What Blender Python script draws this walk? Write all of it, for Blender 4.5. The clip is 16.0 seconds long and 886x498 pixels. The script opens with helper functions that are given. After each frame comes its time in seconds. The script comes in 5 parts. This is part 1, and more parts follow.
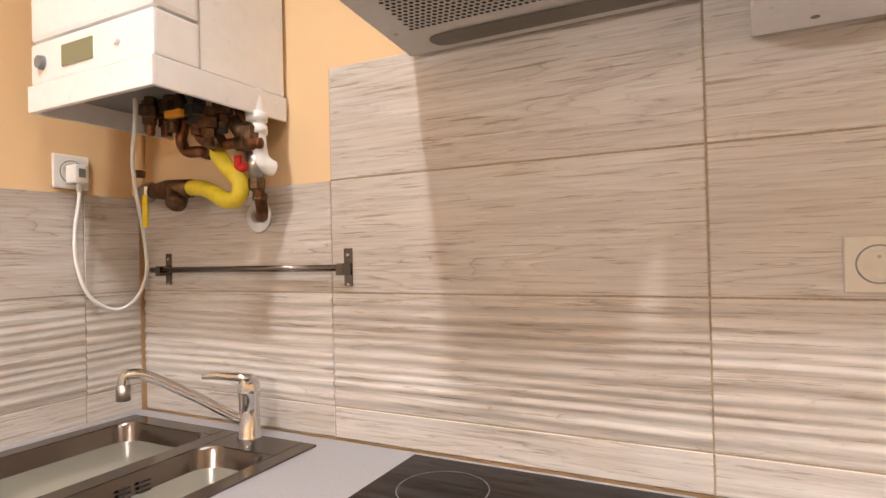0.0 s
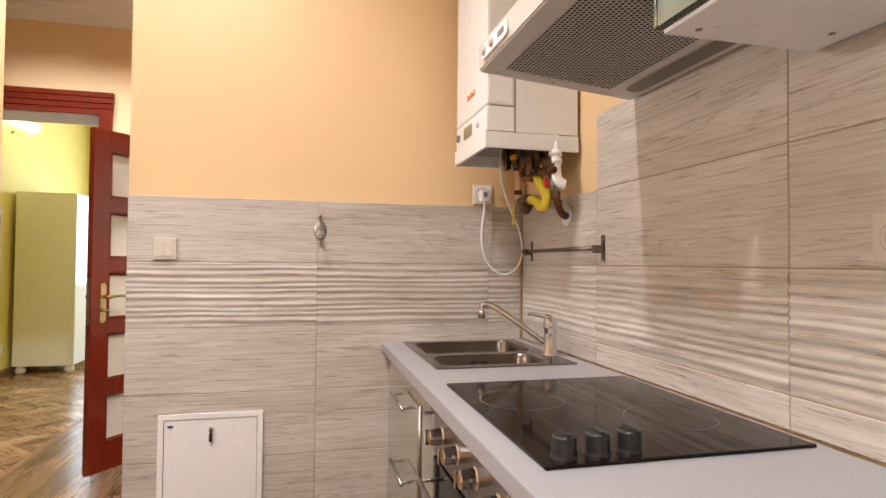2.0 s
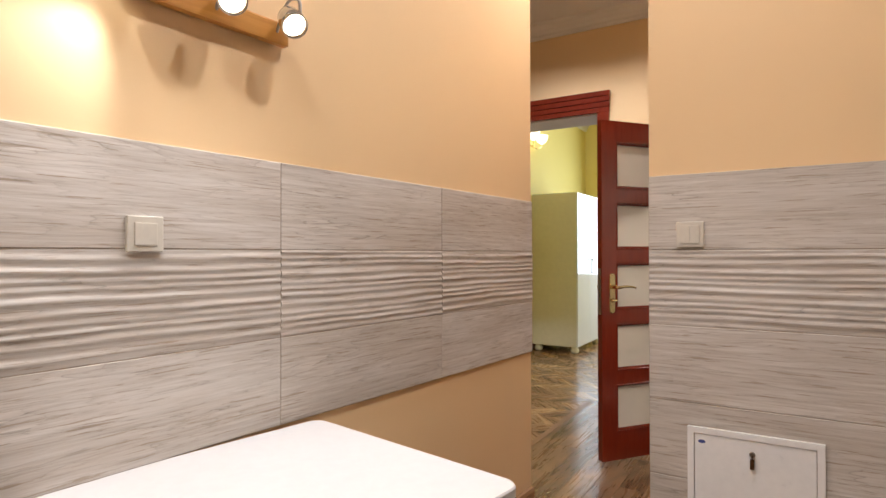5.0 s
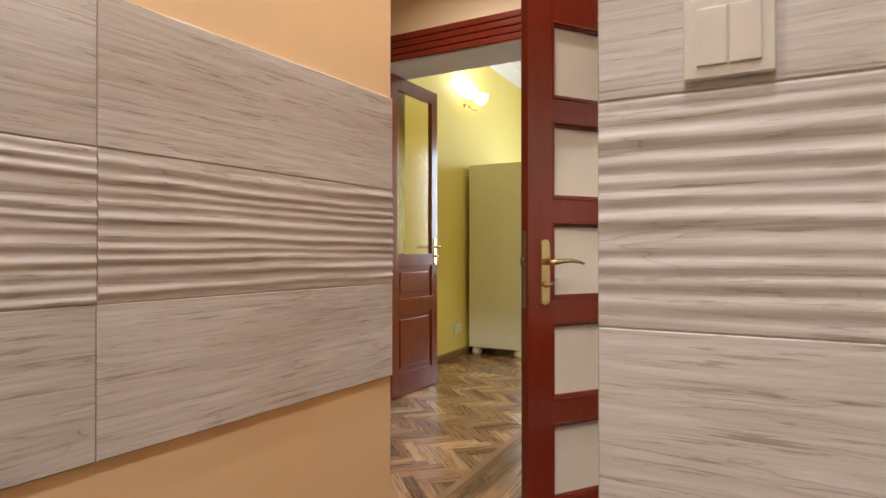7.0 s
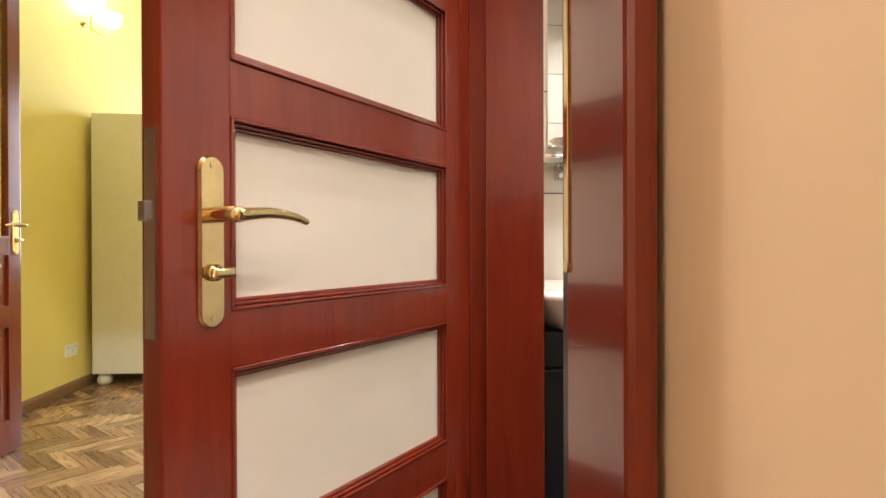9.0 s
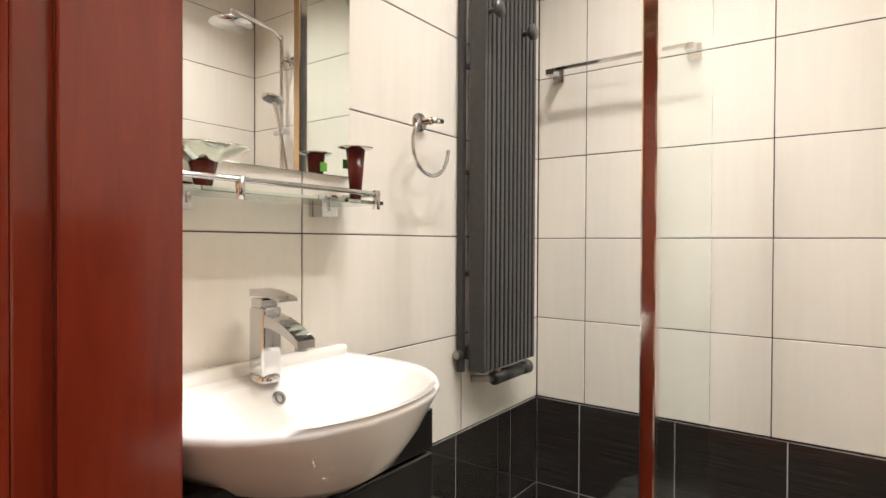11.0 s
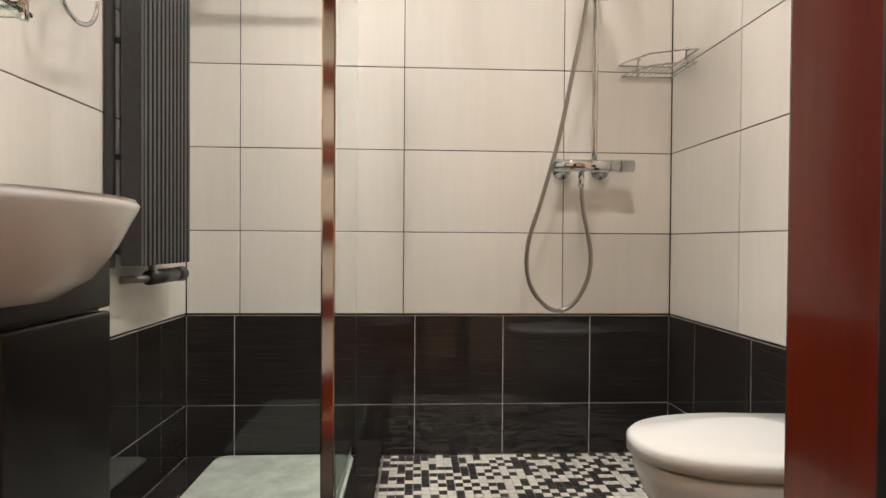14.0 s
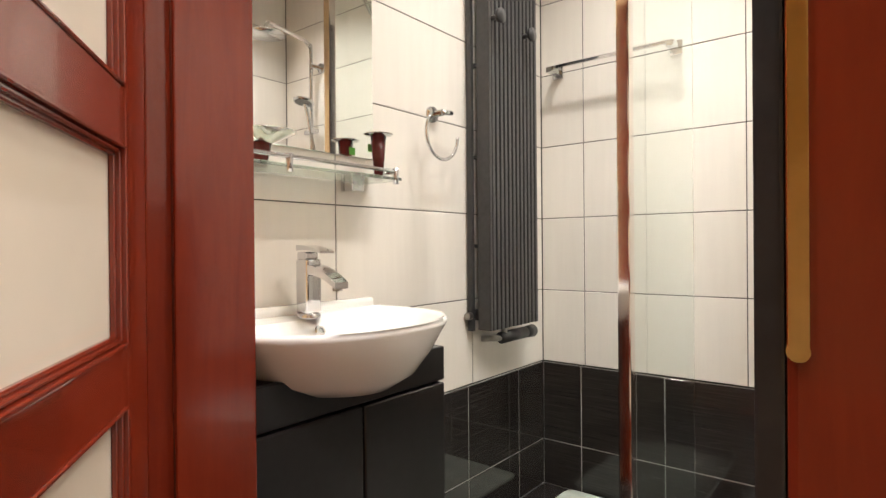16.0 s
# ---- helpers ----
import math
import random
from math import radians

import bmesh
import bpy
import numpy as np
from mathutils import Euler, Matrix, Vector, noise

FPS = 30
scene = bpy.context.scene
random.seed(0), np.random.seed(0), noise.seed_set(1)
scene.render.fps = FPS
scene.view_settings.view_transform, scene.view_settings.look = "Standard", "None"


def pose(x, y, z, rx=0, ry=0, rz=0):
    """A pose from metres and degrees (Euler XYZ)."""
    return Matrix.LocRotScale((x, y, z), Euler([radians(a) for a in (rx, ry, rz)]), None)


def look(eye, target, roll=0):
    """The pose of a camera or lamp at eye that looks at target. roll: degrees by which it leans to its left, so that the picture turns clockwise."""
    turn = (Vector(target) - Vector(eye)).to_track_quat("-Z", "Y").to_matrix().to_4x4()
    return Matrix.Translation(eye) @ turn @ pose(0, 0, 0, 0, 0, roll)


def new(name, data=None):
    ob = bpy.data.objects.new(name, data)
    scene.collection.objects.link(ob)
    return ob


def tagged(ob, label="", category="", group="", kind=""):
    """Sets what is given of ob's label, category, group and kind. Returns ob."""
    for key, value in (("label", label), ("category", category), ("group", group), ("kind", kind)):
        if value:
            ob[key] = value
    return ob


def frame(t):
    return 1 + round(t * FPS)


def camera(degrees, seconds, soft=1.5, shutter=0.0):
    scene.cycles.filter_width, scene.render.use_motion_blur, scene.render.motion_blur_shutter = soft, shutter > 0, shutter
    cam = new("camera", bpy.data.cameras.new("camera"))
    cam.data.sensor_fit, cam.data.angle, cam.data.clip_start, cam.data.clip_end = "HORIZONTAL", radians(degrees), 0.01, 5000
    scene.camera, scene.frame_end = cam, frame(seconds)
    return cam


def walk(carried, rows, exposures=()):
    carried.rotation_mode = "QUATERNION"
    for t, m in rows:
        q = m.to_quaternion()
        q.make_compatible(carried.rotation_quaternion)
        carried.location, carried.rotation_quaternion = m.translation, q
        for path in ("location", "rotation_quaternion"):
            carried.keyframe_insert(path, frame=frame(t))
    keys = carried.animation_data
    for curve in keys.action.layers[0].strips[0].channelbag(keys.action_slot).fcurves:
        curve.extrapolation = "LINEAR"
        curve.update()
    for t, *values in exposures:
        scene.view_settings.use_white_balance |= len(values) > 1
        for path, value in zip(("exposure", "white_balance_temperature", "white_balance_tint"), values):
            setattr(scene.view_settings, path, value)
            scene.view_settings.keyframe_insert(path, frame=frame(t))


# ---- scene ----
cam = camera(76.0, 16.0)
EXPOSURES = [(0.0, 0.60), (1.0, 0.50), (2.5, 0.18), (4.0, -0.35), (6.5, -0.10), (7.5, 0.0), (9.2, 0.6), (11.3, 0.3), (12.0, -0.25), (13.0, -0.15), (14.0, 0.1), (15.0, 0.5), (16.0, 0.5)]
PATH = [
    (0, (1.43, -1.011, 1.33), (0.525, 0.773, 1.349), -1.3),
    (0.5, (1.655, -0.997, 1.321), (0.318, 0.491, 1.34), -1.1),
    (1, (1.92, -1.015, 1.286), (0.316, 0.179, 1.343), -0.2),
    (1.5, (2.14, -0.979, 1.271), (0.346, -0.095, 1.326), 0.2),
    (2, (2.323, -0.933, 1.254), (0.382, -0.454, 1.304), 0.5),
    (2.5, (2.405, -0.918, 1.273), (0.41, -0.793, 1.321), 0.9),
    (3, (2.481, -0.948, 1.297), (0.502, -1.23, 1.326), 0.4),
    (3.5, (2.435, -0.967, 1.261), (0.549, -1.633, 1.297), 0.4),
    (4, (2.373, -1.011, 1.261), (0.617, -1.967, 1.286), 0.2),
    (4.2, (2.344, -1.04, 1.271), (0.634, -2.076, 1.286), -0.3),
    (6.5, (0.947, -1.354, 1.106), (-0.756, -2.403, 1.125), -0.0),
    (7, (0.641, -1.425, 1.083), (-1.127, -2.359, 1.094), -0.0),
    (7.5, (0.33, -1.551, 1.073), (-1.525, -2.298, 1.083), -0.0),
    (8, (0.073, -1.687, 1.042), (-1.87, -2.162, 1.052), 0.1),
    (8.5, (-0.181, -1.755, 1.017), (-2.176, -1.887, 1.027), 0.1),
    (9, (-0.444, -1.774, 1.007), (-2.437, -1.604, 1.001), -0.2),
    (9.2, (-0.538, -1.76, 1.002), (-2.517, -1.469, 0.993), -0.4),
    (11.3, (-1.118, -1.805, 1.189), (-2.08, -0.052, 1.173), 0.4),
    (11.5, (-1.134, -1.791, 1.224), (-1.956, 0.032, 1.214), 0.4),
    (12, (-1.169, -1.79, 1.316), (-1.631, 0.156, 1.311), 0.2),
    (12.5, (-1.288, -1.793, 1.351), (-1.311, 0.206, 1.295), 0.2),
    (13, (-1.274, -1.823, 1.178), (-1.123, 0.172, 1.171), 0.4),
    (13.5, (-1.251, -1.865, 0.983), (-1.088, 0.129, 0.964), 0.4),
    (14, (-1.236, -1.921, 0.837), (-1.137, 0.076, 0.811), 0.4),
    (14.5, (-1.182, -1.965, 0.758), (-1.294, 0.032, 0.75), 0.2),
    (15, (-1.057, -1.967, 0.847), (-1.519, -0.021, 0.835), -0.1),
    (15.5, (-0.956, -1.971, 0.955), (-1.786, -0.151, 0.938), -0.3),
    (16, (-0.897, -1.984, 1.049), (-2.144, -0.42, 1.041), -0.5),
]
walk(cam, [(t, look(eye, target, roll)) for t, eye, target, roll in PATH], EXPOSURES)

# ---- world and large lights ----
world = bpy.data.worlds.new("world")
scene.world = world
world.use_nodes = True
wt = world.node_tree
sky = wt.nodes.new("ShaderNodeTexSky")
sky.sky_type = "NISHITA"
sky.sun_disc = False
sky.sun_elevation, sky.sun_rotation = radians(35), radians(60)
wt.links.new(sky.outputs[0], wt.nodes["Background"].inputs[0])
wt.nodes["Background"].inputs[1].default_value = 0.12
WARM = (0.965, 0.985, 1.07)
KITCHEN = (1.0, 0.98, 1.02)
WHITE = (1.0, 0.95, 0.895)


def lamp(name, kind, place, target, power, colour, size=0.05, angle=120, blend=0.6):
    data = bpy.data.lights.new(name, kind)
    data.energy, data.color = power, colour
    if kind == "AREA":
        data.shape, data.size = "DISK", size
    else:
        data.shadow_soft_size = size
    if kind == "SPOT":
        data.spot_size, data.spot_blend = radians(angle), blend
    ob = new(name, data)
    ob.matrix_world = look(place, target)
    return ob


# ---- materials ----
def mat(name, colour, rough=0.5, metal=0.0, spec=0.5, coat=0.0):
    m = bpy.data.materials.new(name)
    m.use_nodes = True
    b = m.node_tree.nodes["Principled BSDF"]
    b.inputs["Base Color"].default_value = (*colour, 1)
    b.inputs["Roughness"].default_value = rough
    b.inputs["Metallic"].default_value = metal
    b.inputs["Specular IOR Level"].default_value = spec
    b.inputs["Coat Weight"].default_value = coat
    b.inputs["Coat Roughness"].default_value = 0.08
    return m


class G:
    """Small helper to wire nodes of one material."""

    def __init__(self, m):
        self.t = m.node_tree
        self.b = self.t.nodes["Principled BSDF"]

    def n(self, kind, **sets):
        node = self.t.nodes.new(kind)
        for k, v in sets.items():
            node.inputs[k.replace("_", " ")].default_value = v
        return node

    def l(self, a, b):
        self.t.links.new(a, b)

    def coords(self, scale, shift=True):
        tc = self.n("ShaderNodeTexCoord")
        mp = self.n("ShaderNodeMapping")
        mp.inputs["Scale"].default_value = scale
        self.l(tc.outputs["Object"], mp.inputs["Vector"])
        if shift:
            oi = self.n("ShaderNodeObjectInfo")
            mu = self.n("ShaderNodeMath")
            mu.operation = "MULTIPLY"
            mu.inputs[1].default_value = 37.0
            self.l(oi.outputs["Random"], mu.inputs[0])
            cb = self.n("ShaderNodeCombineXYZ")
            for i in range(3):
                self.l(mu.outputs[0], cb.inputs[i])
            self.l(cb.outputs[0], mp.inputs["Location"])
        return mp.outputs[0]

    def noise(self, vec, scale, detail=4, rough=0.55, dist=0.0):
        nz = self.n("ShaderNodeTexNoise", Scale=scale, Detail=detail, Roughness=rough, Distortion=dist)
        self.l(vec, nz.inputs["Vector"])
        return nz.outputs["Fac"]

    def ramp(self, fac, stops):
        r = self.n("ShaderNodeValToRGB")
        e = r.color_ramp.elements
        while len(e) < len(stops):
            e.new(0.5)
        for el, (p, c) in zip(e, stops):
            el.position, el.color = p, (*c, 1)
        self.l(fac, r.inputs[0])
        return r.outputs[0]

    def mix(self, fac, a, b, blend="MIX"):
        m = self.n("ShaderNodeMix")
        m.data_type, m.blend_type = "RGBA", blend
        if isinstance(fac, float):
            m.inputs[0].default_value = fac
        else:
            self.l(fac, m.inputs[0])
        for k, v in ((6, a), (7, b)):
            if isinstance(v, tuple):
                m.inputs[k].default_value = (*v, 1)
            else:
                self.l(v, m.inputs[k])
        return m.outputs[2]

    def bump(self, fac, strength, dist=0.002):
        b = self.n("ShaderNodeBump", Strength=strength, Distance=dist)
        self.l(fac, b.inputs["Height"])
        self.l(b.outputs[0], self.b.inputs["Normal"])

    def rough(self, fac, lo, hi):
        m = self.n("ShaderNodeMapRange")
        m.inputs[3].default_value, m.inputs[4].default_value = lo, hi
        self.l(fac, m.inputs[0])
        self.l(m.outputs[0], self.b.inputs["Roughness"])

    def colour(self, c):
        self.l(c, self.b.inputs["Base Color"])


def paint(name, colour, rough=0.6):
    m = mat(name, colour, rough, spec=0.3)
    g = G(m)
    v = g.coords((1, 1, 1), False)
    big = g.noise(v, 1.3, 3)
    dk = tuple(c * 0.93 for c in colour)
    g.colour(g.mix(big, colour, dk))
    g.bump(g.noise(v, 160, 5), 0.12, 0.001)
    return m


def travertine(name):
    m = mat(name, (0.6, 0.56, 0.5), 0.42, spec=0.4)
    g = G(m)
    oi = g.n("ShaderNodeObjectInfo")
    fine = g.noise(g.coords((1.3, 1.3, 40.0)), 3.0, 12, 0.72, 0.5)
    broad = g.noise(g.coords((0.7, 0.7, 5.0)), 1.9, 3, 0.5, 0.35)
    base = g.ramp(broad, [(0.32, (0.40, 0.350, 0.295)), (0.5, (0.53, 0.49, 0.445)), (0.66, (0.67, 0.64, 0.605))])
    veins = g.ramp(fine, [(0.30, (0.32, 0.262, 0.205)), (0.43, (0.49, 0.435, 0.375)), (0.55, (0.57, 0.53, 0.48)), (0.72, (0.72, 0.69, 0.645))])
    c = g.mix(0.62, base, veins)

    def strata(scale, bands, lo):
        v = g.noise(g.coords(scale), 1.5, 4, 0.5, 0.45)
        mu = g.n("ShaderNodeMath")
        mu.operation = "MULTIPLY"
        mu.inputs[1].default_value = bands
        g.l(v, mu.inputs[0])
        fr = g.n("ShaderNodeMath")
        fr.operation = "FRACT"
        g.l(mu.outputs[0], fr.inputs[0])
        return g.ramp(fr.outputs[0], [(0.0, (lo, lo * 0.97, lo * 0.93)), (0.05, (0.90, 0.89, 0.875)), (0.30, (1, 1, 1)), (0.85, (1.05, 1.05, 1.05)), (1.0, (0.96, 0.95, 0.94))])

    patch = g.ramp(g.noise(g.coords((1.6, 1.6, 9.0)), 1.7, 3), [(0.40, (0, 0, 0)), (0.60, (1, 1, 1))])
    c = g.mix(patch, c, g.mix(1.0, c, strata((0.55, 0.55, 7.0), 14.0, 0.55), "MULTIPLY"))
    c = g.mix(0.6, c, g.mix(1.0, c, strata((0.8, 0.8, 12.0), 10.0, 0.70), "MULTIPLY"))
    dark = g.noise(g.coords((3.0, 3.0, 75.0)), 2.0, 6, 0.7, 0.4)
    dk = g.ramp(dark, [(0.57, (1, 1, 1)), (0.62, (0.66, 0.585, 0.50)), (0.76, (0.48, 0.40, 0.32))])
    c = g.mix(0.85, c, dk, "MULTIPLY")
    tone = g.ramp(oi.outputs["Random"], [(0.0, (0.92, 0.91, 0.89)), (1.0, (1.04, 1.04, 1.04))])
    c = g.mix(1.0, c, tone, "MULTIPLY")
    g.colour(c)
    g.bump(fine, 0.25, 0.001)
    g.rough(fine, 0.34, 0.5)
    return m


def bath_tile(name, colour, rough, streak):
    m = mat(name, colour, rough, spec=0.5)
    g = G(m)
    oi = g.n("ShaderNodeObjectInfo")
    v = g.coords(streak)
    f = g.noise(v, 3.0, 6, 0.6)
    a = tuple(c * 0.985 for c in colour)
    b = tuple(min(1, c * 1.02) for c in colour)
    c = g.ramp(f, [(0.35, a), (0.65, b)])
    tone = g.ramp(oi.outputs["Random"], [(0.0, (0.95, 0.95, 0.95)), (1.0, (1.03, 1.03, 1.03))])
    g.colour(g.mix(1.0, c, tone, "MULTIPLY"))
    g.bump(g.noise(v, 1.5, 3), 0.02, 0.001)
    return m


def dark_tile(name):
    m = mat(name, (0.02, 0.018, 0.016), 0.16, spec=0.6)
    g = G(m)
    v = g.coords((1.5, 1.5, 90.0))
    f = g.noise(v, 3.0, 8, 0.7)
    g.colour(g.ramp(f, [(0.3, (0.016, 0.014, 0.013)), (0.55, (0.028, 0.024, 0.022)), (0.75, (0.062, 0.054, 0.049))]))
    g.bump(f, 0.006, 0.0006)
    g.rough(f, 0.02, 0.045)
    return m


def wood(name, dark, light, rough, stretch, coat=0.0, scale=4.0):
    m = mat(name, light, rough, spec=0.45, coat=coat)
    g = G(m)
    v = g.coords(stretch)
    f = g.noise(v, scale, 8, 0.62, 0.6)
    v2 = g.coords((1, 1, 1))
    big = g.noise(v2, 2.0, 3)
    c = g.ramp(f, [(0.3, dark), (0.7, light)])
    c = g.mix(0.3, c, g.ramp(big, [(0.3, dark), (0.7, light)]))
    g.colour(c)
    g.bump(f, 0.012, 0.0006)
    g.rough(big, rough * 0.8, rough * 1.3)
    return m


def parquet(name, tones, stretch=(3.0, 42.0, 10.0), blotch=0.35, rough=(0.20, 0.36)):
    m = mat(name, tones[1], 0.3, spec=0.5, coat=0.2)
    g = G(m)
    oi = g.n("ShaderNodeObjectInfo")
    f = g.noise(g.coords(stretch), 2.0, 8, 0.65, 0.4)
    b = g.noise(g.coords((stretch[0] * 0.8, stretch[1] * 0.16, 3.0)), 1.6, 4, 0.6, 1.2)
    tone = g.ramp(oi.outputs["Random"], [(k / (len(tones) - 1), c) for k, c in enumerate(tones)])
    grain = g.ramp(f, [(0.3, (0.58, 0.52, 0.46)), (0.5, (0.95, 0.95, 0.95)), (0.7, (1.12, 1.12, 1.1))])
    c = g.mix(1.0, tone, grain, "MULTIPLY")
    c = g.mix(blotch, c, g.mix(1.0, c, g.ramp(b, [(0.30, (0.35, 0.30, 0.26)), (0.5, (0.9, 0.88, 0.85)), (0.7, (1.45, 1.4, 1.3))]), "MULTIPLY"))
    g.colour(c)
    g.bump(f, 0.1, 0.0008)
    g.rough(f, rough[0], rough[1])
    return m


def brushed(name, colour, rough, stretch):
    m = mat(name, colour, rough, 1.0)
    g = G(m)
    f = g.noise(g.coords(stretch), 4.0, 5, 0.6)
    g.rough(f, rough * 0.7, rough * 1.4)
    g.bump(f, 0.05, 0.0006)
    return m


def speckled(name, colour, rough, amount=0.08, scale=90, metal=0.0, coat=0.0):
    m = mat(name, colour, rough, metal, coat=coat)
    g = G(m)
    f = g.noise(g.coords((1, 1, 1)), scale, 4)
    g.colour(g.ramp(f, [(0.35, tuple(c * (1 - amount) for c in colour)), (0.65, tuple(min(1, c * (1 + amount)) for c in colour))]))
    g.rough(f, rough * 0.9, rough * 1.15)
    return m


def glow(name, colour, strength):
    m = mat(name, colour, 0.4)
    b = m.node_tree.nodes["Principled BSDF"]
    b.inputs["Emission Color"].default_value = (*colour, 1)
    b.inputs["Emission Strength"].default_value = strength
    return m


def glassy(name, colour=(1, 1, 1), rough=0.0, ior=1.45):
    m = mat(name, colour, rough)
    b = m.node_tree.nodes["Principled BSDF"]
    b.inputs["Transmission Weight"].default_value = 1.0
    b.inputs["IOR"].default_value = ior
    return m


APRICOT = paint("apricot_paint", (0.80, 0.565, 0.315))
YELLOW = paint("yellow_paint", (0.80, 0.66, 0.22))
CEILW = paint("ceiling_paint", (0.80, 0.77, 0.72), 0.8)
TRAV = travertine("travertine_tile")
GROUT = speckled("tan_grout", (0.36, 0.28, 0.18), 0.9, 0.2, 200)
GROUT_L = speckled("beige_grout", (0.36, 0.30, 0.23), 0.9, 0.15, 200)
GROUT_B = speckled("grey_grout", (0.055, 0.052, 0.048), 0.9, 0.15, 200)
GROUT_W = speckled("pale_grout", (0.5, 0.49, 0.46), 0.9, 0.12, 200)
BTILE = bath_tile("ivory_glazed_tile", (0.74, 0.70, 0.64), 0.085, (14.0, 14.0, 1.0))
DTILE = dark_tile("black_striated_tile")
MOSW = speckled("white_mosaic", (0.68, 0.65, 0.58), 0.3, 0.06, 60)
MOSD = speckled("dark_mosaic", (0.05, 0.046, 0.045), 0.3, 0.4, 60)
MAHOG = wood("mahogany_stain", (0.128, 0.0128, 0.0044), (0.196, 0.0226, 0.0074), 0.21, (10.0, 10.0, 1.1), 0.5)
OAK_TONES = [(0.150, 0.073, 0.033), (0.25, 0.132, 0.061), (0.34, 0.190, 0.090), (0.52, 0.32, 0.155)]
FLOORW = parquet("oak_parquet", OAK_TONES)
BOARDW = parquet("worn_oak_board", [(0.15, 0.078, 0.036), (0.20, 0.108, 0.052), (0.25, 0.140, 0.068)], (1.3, 20.0, 5.0), 0.8)
BASEW = wood("oak_skirting", (0.16, 0.08, 0.035), (0.28, 0.15, 0.07), 0.4, (1.0, 1.0, 14.0))
WHITE_LACQ = speckled("white_enamel", (0.80, 0.79, 0.77), 0.28, 0.02, 40)
CREAM = speckled("cream_lacquer", (0.78, 0.74, 0.60), 0.22, 0.02, 20)
PLASTIC = speckled("ivory_plastic", (0.60, 0.555, 0.47), 0.35, 0.03, 60)
WPLASTIC = speckled("white_plastic", (0.80, 0.79, 0.76), 0.35, 0.02, 60)
CERAMIC = mat("white_ceramic", (0.86, 0.85, 0.82), 0.07, spec=0.6)
WORKTOP = speckled("grey_laminate", (0.33, 0.32, 0.325), 0.42, 0.06, 220)
FRONT = speckled("olive_gloss_front", (0.27, 0.255, 0.20), 0.10, 0.02, 15, coat=0.5)
STEEL = brushed("brushed_steel", (0.19, 0.160, 0.138), 0.20, (60.0, 3.0, 60.0))
CHROME = mat("polished_chrome", (0.66, 0.66, 0.67), 0.07, 1.0)
SATIN = mat("satin_nickel", (0.40, 0.375, 0.34), 0.28, 1.0)
BRASS = speckled("polished_brass", (0.74, 0.58, 0.29), 0.13, 0.08, 30, 1.0)
COPPER = speckled("tarnished_copper", (0.15, 0.062, 0.03), 0.42, 0.4, 40, 0.9)
BRONZE = speckled("aged_bronze", (0.12, 0.07, 0.038), 0.45, 0.4, 50, 0.85)
YPIPE = speckled("yellow_hose", (0.66, 0.52, 0.03), 0.5, 0.08, 60)
BLACKG = mat("black_glass", (0.010, 0.006, 0.005), 0.06, spec=0.16)
BLACKP = speckled("black_plastic", (0.018, 0.018, 0.018), 0.35, 0.2, 60)
HOODM = speckled("hood_enamel", (0.56, 0.54, 0.50), 0.36, 0.03, 60)
HOLE = mat("dark_hole", (0.02, 0.02, 0.02), 0.8)
GREYM = mat("grey_print_and_shade", (0.20, 0.20, 0.20), 0.5)
LCD = mat("grey_green_display", (0.22, 0.22, 0.13), 0.2)
ORANGE = mat("orange_print", (0.62, 0.20, 0.06), 0.5)
RED = mat("red_plastic", (0.55, 0.02, 0.02), 0.4)
RADM = speckled("anthracite_enamel", (0.040, 0.040, 0.041), 0.38, 0.12, 60)
VANITY = speckled("black_matt_foil", (0.012, 0.011, 0.011), 0.30, 0.15, 40)
TABLEW = speckled("white_table_lacquer", (0.66, 0.64, 0.62), 0.30, 0.02, 30)
LEGW = wood("grey_wood_leg", (0.25, 0.22, 0.18), (0.40, 0.36, 0.30), 0.5, (8.0, 8.0, 1.0))
LAMPW = wood("orange_beech", (0.42, 0.17, 0.03), (0.60, 0.28, 0.06), 0.35, (1.0, 8.0, 14.0), 0.3)
GLASS = glassy("clear_glass", (0.93, 1.0, 0.97))
FROST = speckled("frosted_door_glass", (0.63, 0.56, 0.455), 0.34, 0.03, 5)
TEXGLASS = glassy("textured_amber_glass", (0.9, 0.8, 0.45), 0.12)
MIRROR = mat("mirror_silver", (0.92, 0.93, 0.92), 0.01, 1.0)
BURG = mat("burgundy_holder", (0.10, 0.006, 0.006), 0.25)
GREEN = mat("green_sticker", (0.12, 0.42, 0.04), 0.5)
MAT_M = speckled("pale_green_mat", (0.40, 0.44, 0.38), 0.6, 0.18, 14)
COPPERP = mat("polished_profile", (0.78, 0.74, 0.70), 0.10, 1.0)
SOAP = speckled("soap", (0.75, 0.40, 0.20), 0.6, 0.1, 60)
BULB = glow("warm_bulb", (1.0, 0.85, 0.6), 14.0)
SPOTB = glow("spot_bulb", (1.0, 0.93, 0.82), 25.0)
SHADEG = glow("opal_glass_shade", (1.0, 0.87, 0.62), 3.0)


# ---- mesh helpers ----
ORIGIN = [0.0, 0.0, 0.0]  # offset of the room being built


def part(name, bm, material, parent=None, label="", smooth=False):
    me = bpy.data.meshes.new(name)
    if smooth:
        for fc in bm.faces:
            fc.smooth = True
    bm.to_mesh(me)
    bm.free()
    me.materials.append(material)
    ob = new(name, me)
    if parent:
        ob.parent = parent
    else:
        ob.location = ORIGIN
    if label:
        ob["label"] = label
    return ob


def thing(name, label, category, place=(0, 0, 0), rz=0.0, group="", kind=""):
    ob = new(name)
    ob.matrix_world = pose(*(p + o for p, o in zip(place, ORIGIN)), 0, 0, rz)
    return tagged(ob, label, category, group, kind)


